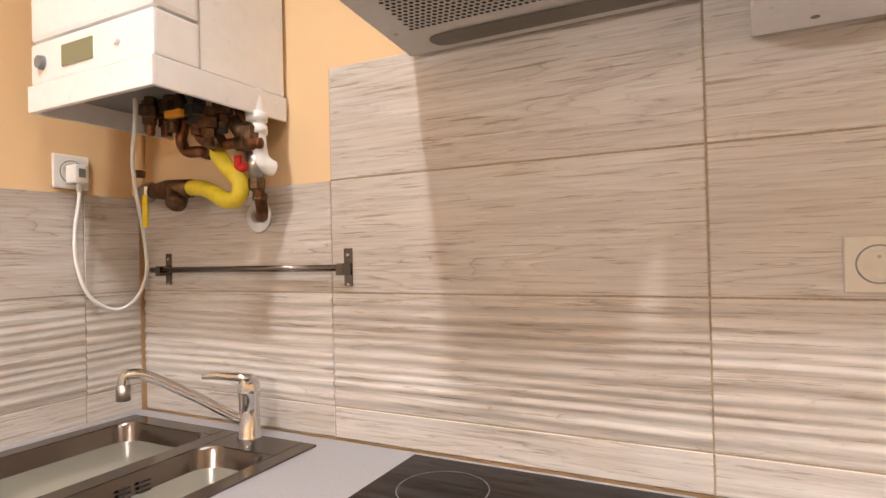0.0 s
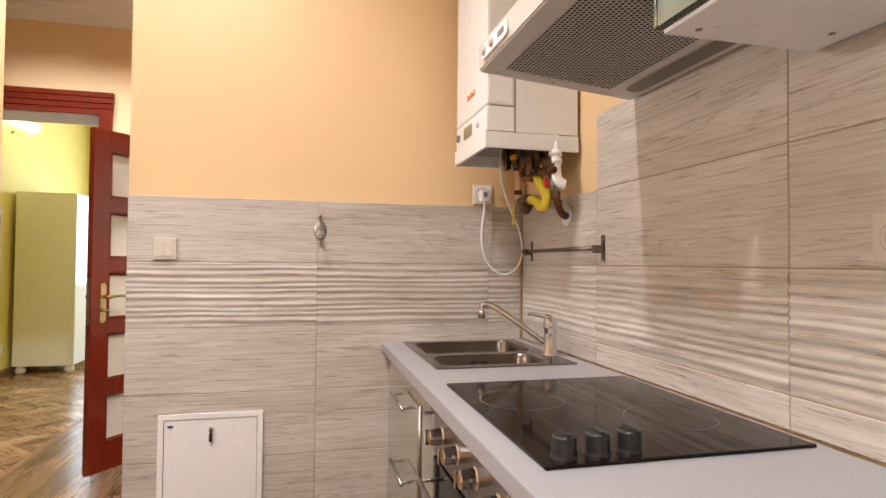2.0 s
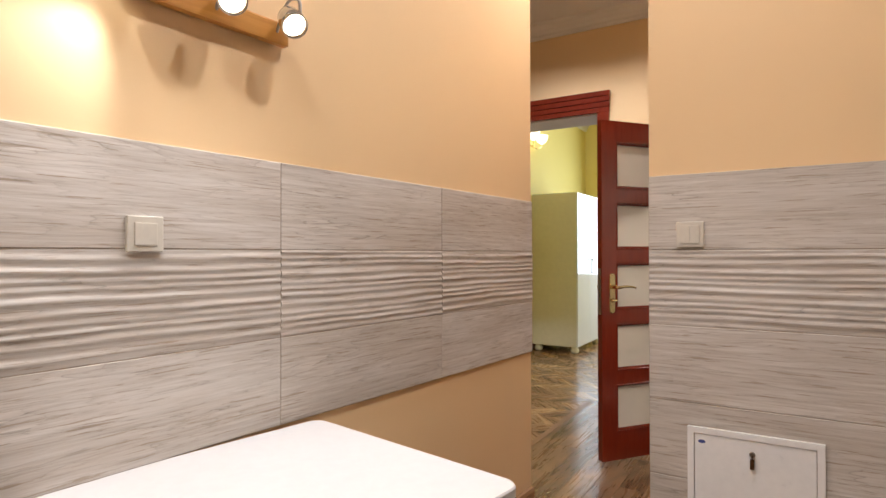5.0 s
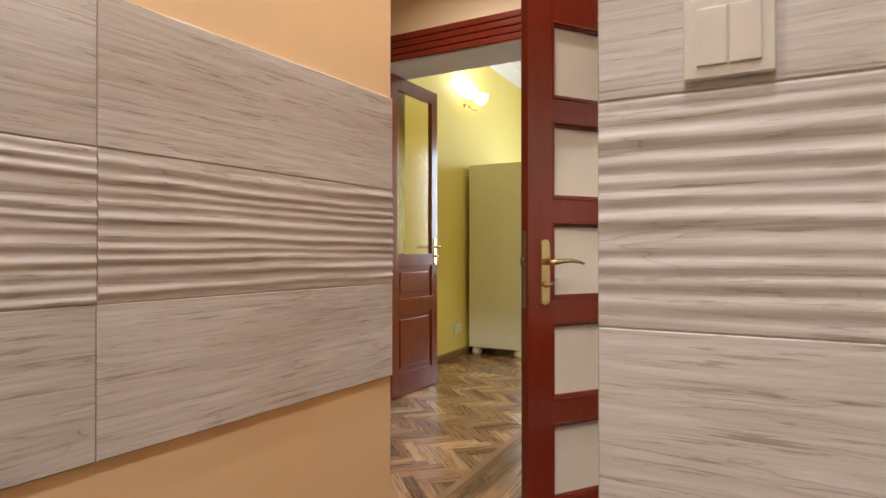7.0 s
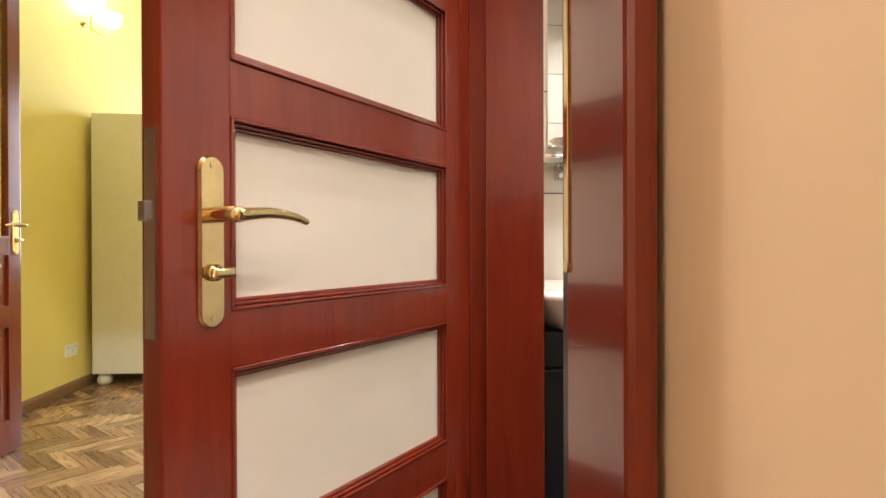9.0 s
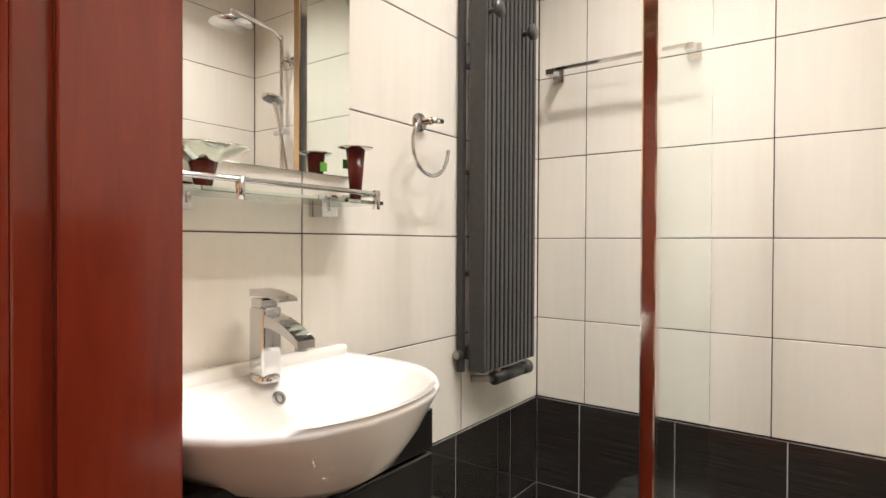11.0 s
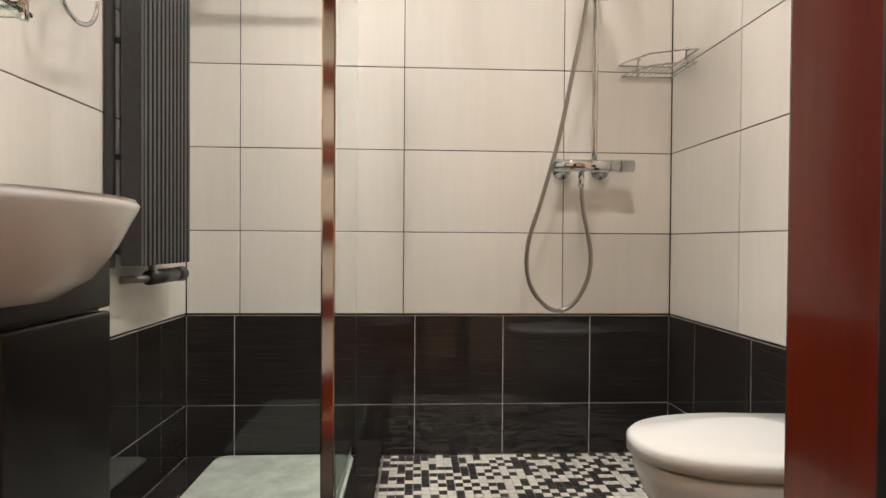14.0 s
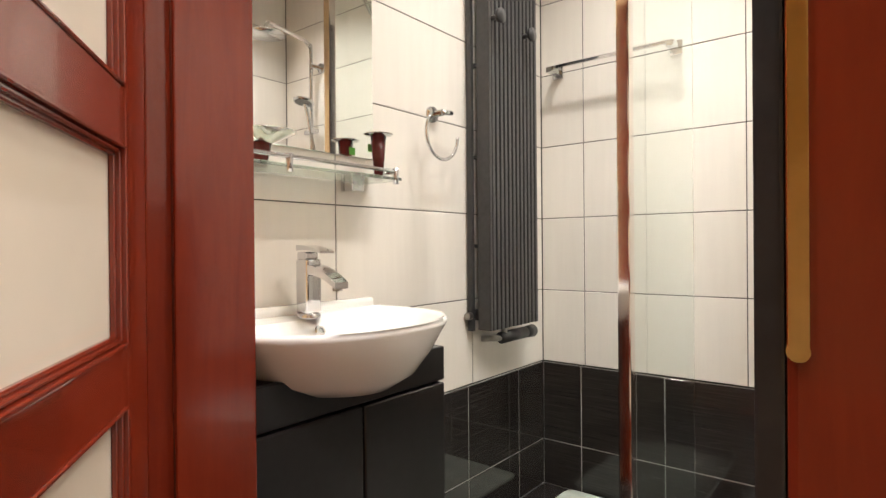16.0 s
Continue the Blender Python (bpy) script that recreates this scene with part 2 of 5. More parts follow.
def box(bm, x0, x1, y0, y1, z0, z1, bevel=0.0, seg=2):
    b = bmesh.new()
    bmesh.ops.create_cube(b, size=1)
    for v in b.verts:
        v.co = (x0 + (v.co.x + 0.5) * (x1 - x0), y0 + (v.co.y + 0.5) * (y1 - y0), z0 + (v.co.z + 0.5) * (z1 - z0))
    if bevel:
        bmesh.ops.bevel(b, geom=b.edges[:], offset=bevel, segments=seg, affect="EDGES", profile=0.7)
    return join(bm, b)


def join(bm, b):
    me = bpy.data.meshes.new("tmp")
    b.to_mesh(me)
    b.free()
    bm.from_mesh(me)
    bpy.data.meshes.remove(me)
    return bm


def B(x0, x1, y0, y1, z0, z1, bevel=0.0, seg=2):
    return box(bmesh.new(), x0, x1, y0, y1, z0, z1, bevel, seg)


def prism(pts, z0, z1, bevel=0.0):
    """Upright prism over a plan outline."""
    bm = bmesh.new()
    lo = [bm.verts.new((x, y, z0)) for x, y in pts]
    f = bm.faces.new(lo)
    r = bmesh.ops.extrude_face_region(bm, geom=[f])
    for v in r["geom"]:
        if isinstance(v, bmesh.types.BMVert):
            v.co.z = z1
    bmesh.ops.recalc_face_normals(bm, faces=bm.faces)
    if bevel:
        bmesh.ops.bevel(bm, geom=bm.edges[:], offset=bevel, segments=2, affect="EDGES")
    return bm


def tube(points, radius, seg=10, bm=None, closed=False, caps=True):
    """A round tube along a line of points; radius may be a list."""
    bm = bm or bmesh.new()
    pts = [Vector(p) for p in points]
    rads = radius if isinstance(radius, (list, tuple)) else [radius] * len(pts)
    rings = []
    up = None
    n = len(pts)
    for i, p in enumerate(pts):
        a = pts[(i - 1) % n] if (i or closed) else p
        c = pts[(i + 1) % n] if (i < n - 1 or closed) else p
        d = (c - a)
        d = d.normalized() if d.length > 1e-9 else Vector((0, 0, 1))
        if up is None:
            up = d.orthogonal().normalized()
        else:
            up = (up - d * up.dot(d))
            up = up.normalized() if up.length > 1e-6 else d.orthogonal().normalized()
        side = d.cross(up)
        rings.append([bm.verts.new(p + (up * math.cos(2 * math.pi * k / seg) + side * math.sin(2 * math.pi * k / seg)) * rads[i]) for k in range(seg)])
    for i in range(n if closed else n - 1):
        r0, r1 = rings[i], rings[(i + 1) % n]
        for k in range(seg):
            bm.faces.new((r0[k], r0[(k + 1) % seg], r1[(k + 1) % seg], r1[k]))
    if caps and not closed:
        bm.faces.new(rings[0][::-1])
        bm.faces.new(rings[-1])
    return bm


def smoothline(pts, steps=6):
    """Points of a Catmull-Rom line through pts."""
    P = [Vector(p) for p in pts]
    out = []
    for i in range(len(P) - 1):
        a, b, c, d = P[max(i - 1, 0)], P[i], P[i + 1], P[min(i + 2, len(P) - 1)]
        for k in range(steps):
            t = k / steps
            out.append(0.5 * (2 * b + (c - a) * t + (2 * a - 5 * b + 4 * c - d) * t * t + (3 * b - a - 3 * c + d) * t ** 3))
    out.append(P[-1])
    return out


def lathe(profile, seg=24, place=(0, 0, 0), turn=None, bm=None):
    """Turns (radius, height) pairs round z."""
    bm = bm or bmesh.new()
    m = Matrix.Translation(place) @ (turn or Matrix.Identity(4))
    rings = []
    for r, z in profile:
        if r < 1e-6:
            rings.append([bm.verts.new(m @ Vector((0, 0, z)))])
        else:
            rings.append([bm.verts.new(m @ Vector((r * math.cos(2 * math.pi * k / seg), r * math.sin(2 * math.pi * k / seg), z))) for k in range(seg)])
    for a, b in zip(rings, rings[1:]):
        for k in range(seg):
            k2 = (k + 1) % seg
            if len(a) == 1 and len(b) == 1:
                continue
            if len(a) == 1:
                bm.faces.new((a[0], b[k], b[k2]))
            elif len(b) == 1:
                bm.faces.new((a[k], b[0], a[k2]))
            else:
                bm.faces.new((a[k], b[k], b[k2], a[k2]))
    return bm


def RX(a):
    return Matrix.Rotation(radians(a), 4, "X")


def RY(a):
    return Matrix.Rotation(radians(a), 4, "Y")


def RZ(a):
    return Matrix.Rotation(radians(a), 4, "Z")


def structure(name, bm, material, label, category):
    return tagged(part(name, bm, material), label, category, kind="structure")


# ---- the large structure ----
CEIL = 3.25
# table wall runs slightly askew
TW0, TW1 = Vector((3.60, -2.640, 0)), Vector((-0.655, -2.262, 0))
TWD = (TW1 - TW0).normalized()
TWN = Vector((-TWD.y, TWD.x, 0))
if TWN.y < 0:
    TWN = -TWN


def tw(s, out, z):
    """A place on the table wall: s metres from its free end, out metres off it."""
    p = TW1 - TWD * s + TWN * out
    return (p.x, p.y, z)


G10 = 0.010
wall_hob = structure("wall_hob", B(0, 3.6, G10, 0.16, 0, CEIL), APRICOT, "apricot painted kitchen wall behind the worktop", "wall")
wall_sink = structure("wall_sink", prism([(-G10, 0.30), (-G10, -1.568), (-0.815, -1.590), (-0.891, -1.590), (-0.891, -1.427), (-0.302, -1.427), (-0.302, 0.30)], 0, CEIL), APRICOT, "apricot painted wall between kitchen and bathroom", "wall")
a = tw(0, -G10, 0)
b = tw(4.27, -G10, 0)
c = tw(4.27, -0.16, 0)
d = tw(0, -0.16, 0)
wall_table = structure("wall_table", prism([a[:2], d[:2], c[:2], b[:2]], 0, CEIL), APRICOT, "apricot painted wall beside the dining table", "wall")
wall_end = structure("wall_end", B(3.6, 3.75, -2.75, 0.16, 0, CEIL), APRICOT, "plain apricot wall closing the kitchen", "wall")
floor = structure("floor", B(-2.80, 3.6, -6.2, 0.0, -0.1, -0.012), GROUT, "dark joints under the wooden floor", "floor")
ceiling = structure("ceiling", B(-2.85, 3.75, -6.2, 0.16, CEIL, CEIL + 0.1), CEILW, "white painted ceiling of kitchen and hall", "ceiling")
# hall
YF0, YF1, YTOP = -3.71, -2.53, 2.40
wall_hall = structure("wall_hall", join(box(box(bmesh.new(), -3.05, -2.72, -6.2, YF0 - 0.02, 0, CEIL), -3.05, -2.72, YF1 + 0.02, 0.16, 0, CEIL), B(-3.05, -2.72, YF0 - 0.02, YF1 + 0.02, YTOP + 0.02, CEIL)), APRICOT, "apricot hall wall with the double doorway", "wall")
wall_hall_end = structure("wall_hall_end", B(-3.05, 3.75, -6.35, -6.2, 0, CEIL), APRICOT, "plain apricot wall at the end of the hall", "wall")
DX0, DX1, DTOP = -1.775, -0.898, 2.02
wall_bath_door = structure("wall_bath_door", join(B(-2.72, DX0 - 0.03, -1.590, -1.427, 0, CEIL), B(DX0 - 0.03, -0.891, -1.590, -1.427, DTOP + 0.03, CEIL)), APRICOT, "apricot hall wall with the bathroom doorway", "wall")


def sweep(profile, p0, p1, out):
    """A moulding with a profile of (out, up) pairs between two places."""
    bm = bmesh.new()
    p0, p1, out = Vector(p0), Vector(p1), Vector(out)
    ends = [[bm.verts.new(p + out * u + Vector((0, 0, w))) for u, w in profile] for p in (p0, p1)]
    n = len(profile)
    for k in range(n):
        bm.faces.new((ends[0][k], ends[0][(k + 1) % n], ends[1][(k + 1) % n], ends[1][k]))
    bm.faces.new(ends[0][::-1])
    bm.faces.new(ends[1])
    bmesh.ops.recalc_face_normals(bm, faces=bm.faces)
    return bm


CORN = [(0, 0), (0, -0.12), (0.012, -0.12), (0.02, -0.10), (0.035, -0.09), (0.05, -0.06), (0.09, -0.03), (0.10, 0)]
structure("cornice", sweep(CORN, (-2.72, -6.2, CEIL), (-2.72, -1.6, CEIL), (1, 0, 0)), CEILW, "white plaster cornice along the hall ceiling", "cornice")
SKIRT = [(0, 0), (0.018, 0), (0.018, 0.055), (0.012, 0.07), (0, 0.075)]
structure("baseboard", sweep(SKIRT, tw(0, -G10, 0), tw(4.2, -G10, 0), TWN), BASEW, "oak skirting along the table wall", "baseboard")
structure("baseboard", sweep(SKIRT, (-2.72, -6.2, 0), (-2.72, YF0 - 0.10, 0), (1, 0, 0)), BASEW, "oak skirting along the hall wall", "baseboard")
structure("baseboard", sweep(SKIRT, (-0.03, -1.570, 0), (-0.812, -1.590, 0), (-0.026, -1, 0)), BASEW, "oak skirting beside the bathroom door", "baseboard")

# yellow room
RX0, RY0, RY1 = -7.2, -4.04, 0.0
RCEIL = 3.45
wall_yellow = structure("wall_yellow", B(RX0, -3.05, RY0 - 0.15, RY0, 0, RCEIL), YELLOW, "yellow painted wall of the living room", "wall")
wall_yellow_far = structure("wall_yellow_far", join(box(box(box(bmesh.new(), RX0 - 0.3, RX0, RY0 - 0.15, -3.05, 0, RCEIL), RX0 - 0.3, RX0, -1.0, RY1 + 0.15, 0, RCEIL), RX0 - 0.3, RX0, -3.05, -1.0, 0, 0.85), B(RX0 - 0.3, RX0, -3.05, -1.0, 2.75, RCEIL)), YELLOW, "yellow painted wall with the living room window", "wall")
wall_yellow_side = structure("wall_yellow_side", B(RX0, -3.05, RY1, RY1 + 0.15, 0, RCEIL), YELLOW, "plain yellow wall closing the living room", "wall")
wall_yellow_door = structure("wall_yellow_door", join(box(box(bmesh.new(), -3.075, -3.054, RY0, YF0 - 0.02, 0, RCEIL), -3.075, -3.054, YF1 + 0.02, RY1, 0, RCEIL), B(-3.075, -3.054, YF0 - 0.02, YF1 + 0.02, YTOP + 0.02, RCEIL)), YELLOW, "yellow painted wall round the double doorway", "wall")
ceiling_room = structure("ceiling_room", B(RX0, -3.05, RY0, RY1, RCEIL, RCEIL + 0.1), CEILW, "white painted ceiling of the living room", "ceiling")
floor_room = structure("floor_room", B(RX0, -2.80, RY0 - 0.1, RY1, -0.1, -0.012), GROUT, "dark joints under the herringbone floor", "floor")
structure("cornice", sweep([(0, 0), (0, -0.20), (0.015, -0.20), (0.03, -0.16), (0.06, -0.12), (0.10, -0.05), (0.15, -0.03), (0.16, 0)], (RX0, RY0, RCEIL), (-3.075, RY0, RCEIL), (0, 1, 0)), CEILW, "white plaster cornice of the living room", "cornice")
structure("baseboard", sweep(SKIRT, (RX0, RY0, 0), (-3.075, RY0, 0), (0, 1, 0)), BASEW, "oak skirting along the yellow wall", "baseboard")

# bathroom
BATH_Y = 0.12
ORIGIN[1] = BATH_Y
BX0, BX1, BY0, BY1 = -2.03, -0.312, -1.545, -0.03
BF, BC = 0.077, 2.60
wall_basin = structure("wall_basin", B(BX0 - 0.15, BX0 - 0.008, BY0, BY1 + 0.1, 0, BC), GROUT_B, "tiled bathroom wall behind the basin", "wall")
wall_shower = structure("wall_shower", B(BX0 - 0.008, BX1 + 0.008, BY1 + 0.008, BY1 + 0.1, 0, BC), GROUT_B, "tiled bathroom wall behind the shower", "wall")
wall_toilet = structure("wall_toilet", B(BX1 + 0.0081, -0.3025, BY0, BY1 + 0.008, 0, BC), GROUT_B, "tiled bathroom wall beside the toilet", "wall")
floor_bath = structure("floor_bath", B(BX0 - 0.008, BX1 + 0.008, BY0, BY1 + 0.008, 0.0, BF - 0.004), GROUT_W, "pale grout bed of the bathroom floor", "floor")
ceiling_bath = structure("ceiling_bath", B(BX0 - 0.15, -0.3025, BY0, BY1 + 0.1, BC, BC + 0.05), CEILW, "white bathroom ceiling", "ceiling")
ORIGIN[1] = 0.0
structure("threshold", B(DX0, DX1, -1.60, BY0 + BATH_Y, 0.0, BF, 0.004), MAHOG, "stained wooden threshold of the bathroom", "threshold")

# ---- lights of the place, with added spots ----
def ceiling_spot(place, power, colour, group, angle=125):
    x, y, z = place
    t = thing("ceiling_spot", "small round recessed ceiling spotlight, seen or added, switched on", "spotlight", (x, y, z), group=group)
    part("rim", lathe([(0.040, 0.0), (0.040, -0.006), (0.030, -0.008), (0.027, 0.0)], 20), SATIN, t, smooth=True)
    part("bulb", lathe([(0.0, -0.003), (0.026, -0.003)], 20), SPOTB, t)
    lamp("spot_light", "SPOT", (x, y, z - 0.015), (x, y, z - 1), power, colour, 0.045, angle, 0.8)


# the third spot, at x -0.50, is unseen and added to brighten the hall
for p in ((-1.87, -2.88), (-1.85, -2.15), (-0.50, -1.98)):
    ceiling_spot((*p, CEIL), 112, WARM, "hall ceiling spotlights", 140)
# kitchen ceiling is unseen: fittings assumed, overhead light inferred from the hood's shadow
for p in ((0.72, -1.40), (1.95, -1.55), (3.0, -1.45)):
    ceiling_spot((*p, CEIL), 120, KITCHEN, "kitchen ceiling spotlights", 140)
for p in ((-1.55, -1.05), (-0.80, -1.05), (-1.55, -0.50), (-0.80, -0.50)):
    ceiling_spot((p[0], p[1] + BATH_Y, BC), 43, WHITE, "bathroom ceiling spotlights", 122)
sun_window = lamp("window_daylight", "AREA", (RX0 + 0.05, -2.02, 1.8), (RX0 + 2, -2.02, 1.6), 130, (0.72, 0.86, 1.0), 1.6)
sun_window.data.shape = "RECTANGLE"
sun_window.data.size, sun_window.data.size_y = 2.0, 1.8

# ---- doors ----
def casing(name, label, parts):
    t = thing(name, label, "door frame", kind="structure")
    for nm, bm in parts:
        part(nm, bm, MAHOG, t)
    return t


# bathroom door frame
JB = BY0 + BATH_Y + 0.004
casing_bath = casing("door_frame_bath", "mahogany stained frame of the bathroom door", [
    ("jamb", B(DX0 - 0.03, DX0, -1.597, JB, BF, DTOP, 0.003)),
    ("jamb", B(DX1, DX1 + 0.0065, -1.597, JB, BF, DTOP, 0.003)),
    ("stop", B(DX0, DX0 + 0.014, -1.560, JB, BF, DTOP, 0.003)),
    ("head", B(DX0 - 0.03, DX1 + 0.0065, -1.597, JB, DTOP, DTOP + 0.03, 0.003)),
    ("casing", B(DX0 - 0.10, DX0 - 0.012, -1.606, -1.5905, 0, DTOP + 0.10, 0.006)),
    ("casing", B(DX1 - 0.047, DX1 + 0.088, -1.620, -1.5975, 0, DTOP + 0.10, 0.006)),
    ("casing", B(DX0 - 0.10, DX1 + 0.090, -1.617, -1.5905, DTOP + 0.012, DTOP + 0.105, 0.006)),
    ("bead", B(DX0 - 0.022, DX0 - 0.010, -1.609, -1.598, 0.0, DTOP, 0.004)),
])
# black strip stands in for the shade in the door rebate
part("seal", B(DX1 - 0.063, DX1 - 0.0472, -1.618, -1.5975, BF, DTOP, 0.002), BLACKP, casing_bath, "dark strip standing for shade in the door rebate")
strike = thing("strike_plate", "worn brass strike plate let into the door jamb", "strike plate")
part("plate", B(DX1 - 0.046, DX1 - 0.035, -1.6222, -1.6202, 0.990, 1.50, 0.0008), BRASS, strike)
part("lip", lathe([(0, 0), (0.006, 0), (0.006, 0.0024), (0, 0.0024)], 20, (DX1 - 0.0405, -1.6200, 0.990), RX(90)), BRASS, strike)


def frame_moulding(bm, x0, x1, z0, z1, y, dep, wid=0.016):
    """A stepped bead round a rectangle in the xz plane, on the side where y is."""
    sgn = 1 if dep > 0 else -1
    for k, (inset, d) in enumerate(((0.0, 1.0), (0.006, 0.7), (0.011, 0.4))):
        w = 0.0055
        a0, a1, c0, c1 = x0 + inset, x1 - inset, z0 + inset, z1 - inset
        yy = sorted((y, y + dep * d))
        box(bm, a0, a0 + w, yy[0], yy[1], c0, c1, 0.0015, 1)
        box(bm, a1 - w, a1, yy[0], yy[1], c0, c1, 0.0015, 1)
        box(bm, a0, a1, yy[0], yy[1], c0, c0 + w, 0.0015, 1)
        box(bm, a0, a1, yy[0], yy[1], c1 - w, c1, 0.0015, 1)
    return bm


def lever(parent, x, z, side, towards):
    """Brass back plate with lever and turn knob on the face side (-1 or 1 in y)."""
    s = side
    y0 = 0.021 * s
    pl = bmesh.new()
    n = 14
    pts = [(0.0185 * math.cos(math.pi * k / n), 0.095 + 0.0185 * math.sin(math.pi * k / n)) for k in range(n + 1)]
    pts += [(-px, -pz) for px, pz in pts]
    lo = [pl.verts.new((x + px, y0, z + pz)) for px, pz in pts]
    f = pl.faces.new(lo)
    r = bmesh.ops.extrude_face_region(pl, geom=[f])
    vs = [v for v in r["geom"] if isinstance(v, bmesh.types.BMVert)]
    for v in vs:
        v.co.y += 0.006 * s
        v.co.x = x + (v.co.x - x) * 0.88
        v.co.z = z + (v.co.z - z) * 0.975
    bmesh.ops.recalc_face_normals(pl, faces=pl.faces)
    plate = part("handle_plate", pl, BRASS, parent, "polished brass back plate")
    hz = z + 0.035
    path = smoothline([(x, y0, hz), (x, y0 + 0.045 * s, hz), (x + 0.012 * towards, y0 + 0.052 * s, hz), (x + 0.055 * towards, y0 + 0.050 * s, hz + 0.004), (x + 0.10 * towards, y0 + 0.048 * s, hz + 0.001), (x + 0.128 * towards, y0 + 0.046 * s, hz - 0.006)], 5)
    nn = len(path)
    part("lever", tube(path, [0.0105 if i < nn * 0.35 else 0.0095 - 0.005 * (i / nn - 0.35) / 0.65 for i in range(nn)], 12), BRASS, plate, smooth=True)
    part("turn_knob", join(lathe([(0, 0), (0.012, 0), (0.011, 0.010), (0.006, 0.012), (0.006, 0.022), (0, 0.022)], 16, (x, y0 + 0.004 * s, z - 0.040), RX(-90 * s)), B(x - 0.017, x + 0.017, min(y0 + 0.022 * s, y0 + 0.032 * s), max(y0 + 0.022 * s, y0 + 0.032 * s), z - 0.047, z - 0.033, 0.005)), BRASS, plate, smooth=True)
    for dz in (0.100, -0.100):
        part("screw", lathe([(0, 0.0065), (0.004, 0.0065), (0.005, 0.0)], 10, (x, y0 + 0.0005 * s, z + dz), RX(-90 * s)), BRASS, plate)


# bathroom leaf: local x from hinge to free edge, face y = -0.02 towards the kitchen
LW, LZ0, LZ1 = 0.767, 0.0, 1.915
leaf = thing("bathroom_door", "mahogany stained door with five frosted panes, half open", "door", (-1.784, -1.614, 0.075), -36.7)
ST = 0.1015
glass_rows = [(0.160, 0.425), (0.503, 0.768), (0.846, 1.111), (1.188, 1.453), (1.532, 1.797)]
part("stile", B(0, ST, -0.02, 0.02, LZ0, LZ1, 0.003), MAHOG, leaf)
part("stile", B(LW - ST, LW, -0.02, 0.02, LZ0, LZ1, 0.003), MAHOG, leaf)
zs = [LZ0] + [z for r in glass_rows for z in r] + [LZ1]
for k in range(0, len(zs), 2):
    part("rail", B(ST - 0.002, LW - ST + 0.002, -0.0195, 0.0195, zs[k], zs[k + 1], 0.002), MAHOG, leaf)
for z0, z1 in glass_rows:
    p = part("pane", B(ST + 0.002, LW - ST - 0.002, -0.003, 0.003, z0 + 0.002, z1 - 0.002), FROST, leaf, "frosted glass pane")
    bm = frame_moulding(bmesh.new(), ST, LW - ST, z0, z1, -0.003, -0.019)
    frame_moulding(bm, ST, LW - ST, z0, z1, 0.003, 0.019)
    part("glazing_bead", bm, MAHOG, p)
lever(leaf, LW - 0.068, 0.940, -1, -1)
lever(leaf, LW - 0.068, 0.940, 1, -1)
lock = part("lock_plate", B(LW - 0.0005, LW + 0.0025, -0.011, 0.011, 0.82, 1.08, 0.001), SATIN, leaf, "grey steel mortice lock plate")
part("latch", B(LW, LW + 0.013, -0.007, 0.007, 0.965, 0.99, 0.002), SATIN, lock)
for z in (0.25, 1.65):
    part("hinge", tube([(-0.004, -0.026, z - 0.05), (-0.004, -0.026, z + 0.05)], 0.007, 12), BRASS, leaf, smooth=True)

# living room double door
FW = 0.10
t = casing("door_frame_room", "tall mahogany stained frame of the double doorway", [
    ("lining", B(-3.056, -2.705, YF0 - 0.02, YF0, 0, YTOP, 0.003)),
    ("lining", B(-3.056, -2.705, YF1, YF1 + 0.02, 0, YTOP, 0.003)),
    ("casing", B(-2.7195, -2.690, YF0 - 0.085, YF0 - 0.002, 0, YTOP + 0.1, 0.006)),
    ("casing", B(-2.7195, -2.690, YF1 + 0.002, YF1 + 0.10, 0, YTOP + 0.1, 0.006)),
])
part("lining", B(-3.056, -2.705, YF0, YF1, YTOP, YTOP + 0.02, 0.003), CEILW, t, "white painted soffit of the doorway")
for k in range(4):
    part("head_moulding", B(-2.7195, -2.688 + 0.005 * k, YF0 - 0.087 - 0.002 * k, YF1 + 0.105 + 0.002 * k, YTOP + 0.012 + 0.045 * k, YTOP + 0.055 + 0.045 * k, 0.010, 3), MAHOG, t)

rl = thing("room_door", "mahogany stained door with textured amber glass, standing open", "door", (-2.835, -3.708, 0.01), 177)
RW, RH = 0.645, 2.38
for x0, x1 in ((0, 0.085), (RW - 0.085, RW)):
    part("stile", B(x0, x1, -0.02, 0.02, 0, RH, 0.003), MAHOG, rl)
for z0, z1 in ((0, 0.16), (0.61, 0.72), (0.965, 1.06), (RH - 0.10, RH)):
    part("rail", B(0.083, RW - 0.083, -0.0195, 0.0195, z0, z1, 0.002), MAHOG, rl)
for z0, z1 in ((0.16, 0.61), (0.72, 0.965)):
    part("panel", join(B(0.083, RW - 0.083, -0.008, 0.008, z0, z1), B(0.125, RW - 0.125, -0.015, 0.015, z0 + 0.045, z1 - 0.045, 0.006)), MAHOG, rl, "raised mahogany panel")
part("pane", B(0.083, RW - 0.083, -0.003, 0.003, 1.06, RH - 0.10), TEXGLASS, rl, "textured amber glass pane")
lever(rl, RW - 0.04, 1.08, -1, -1)
lever(rl, RW - 0.04, 1.08, 1, -1)

# ---- kitchen: worktop, units ----
wt_ob = tagged(part("worktop", join(B(0.0005, 3.595, -0.615, -0.0105, 0.892, 0.930, 0.004), B(0, 0.001, 0, 0.001, 0.9, 0.901)), WORKTOP), "pale grey laminate worktop along the wall", "worktop")


def cut(ob, x0, x1, y0, y1):
    """Cuts a rectangular hole through the worktop."""
    bm = bmesh.new()
    bm.from_mesh(ob.data)
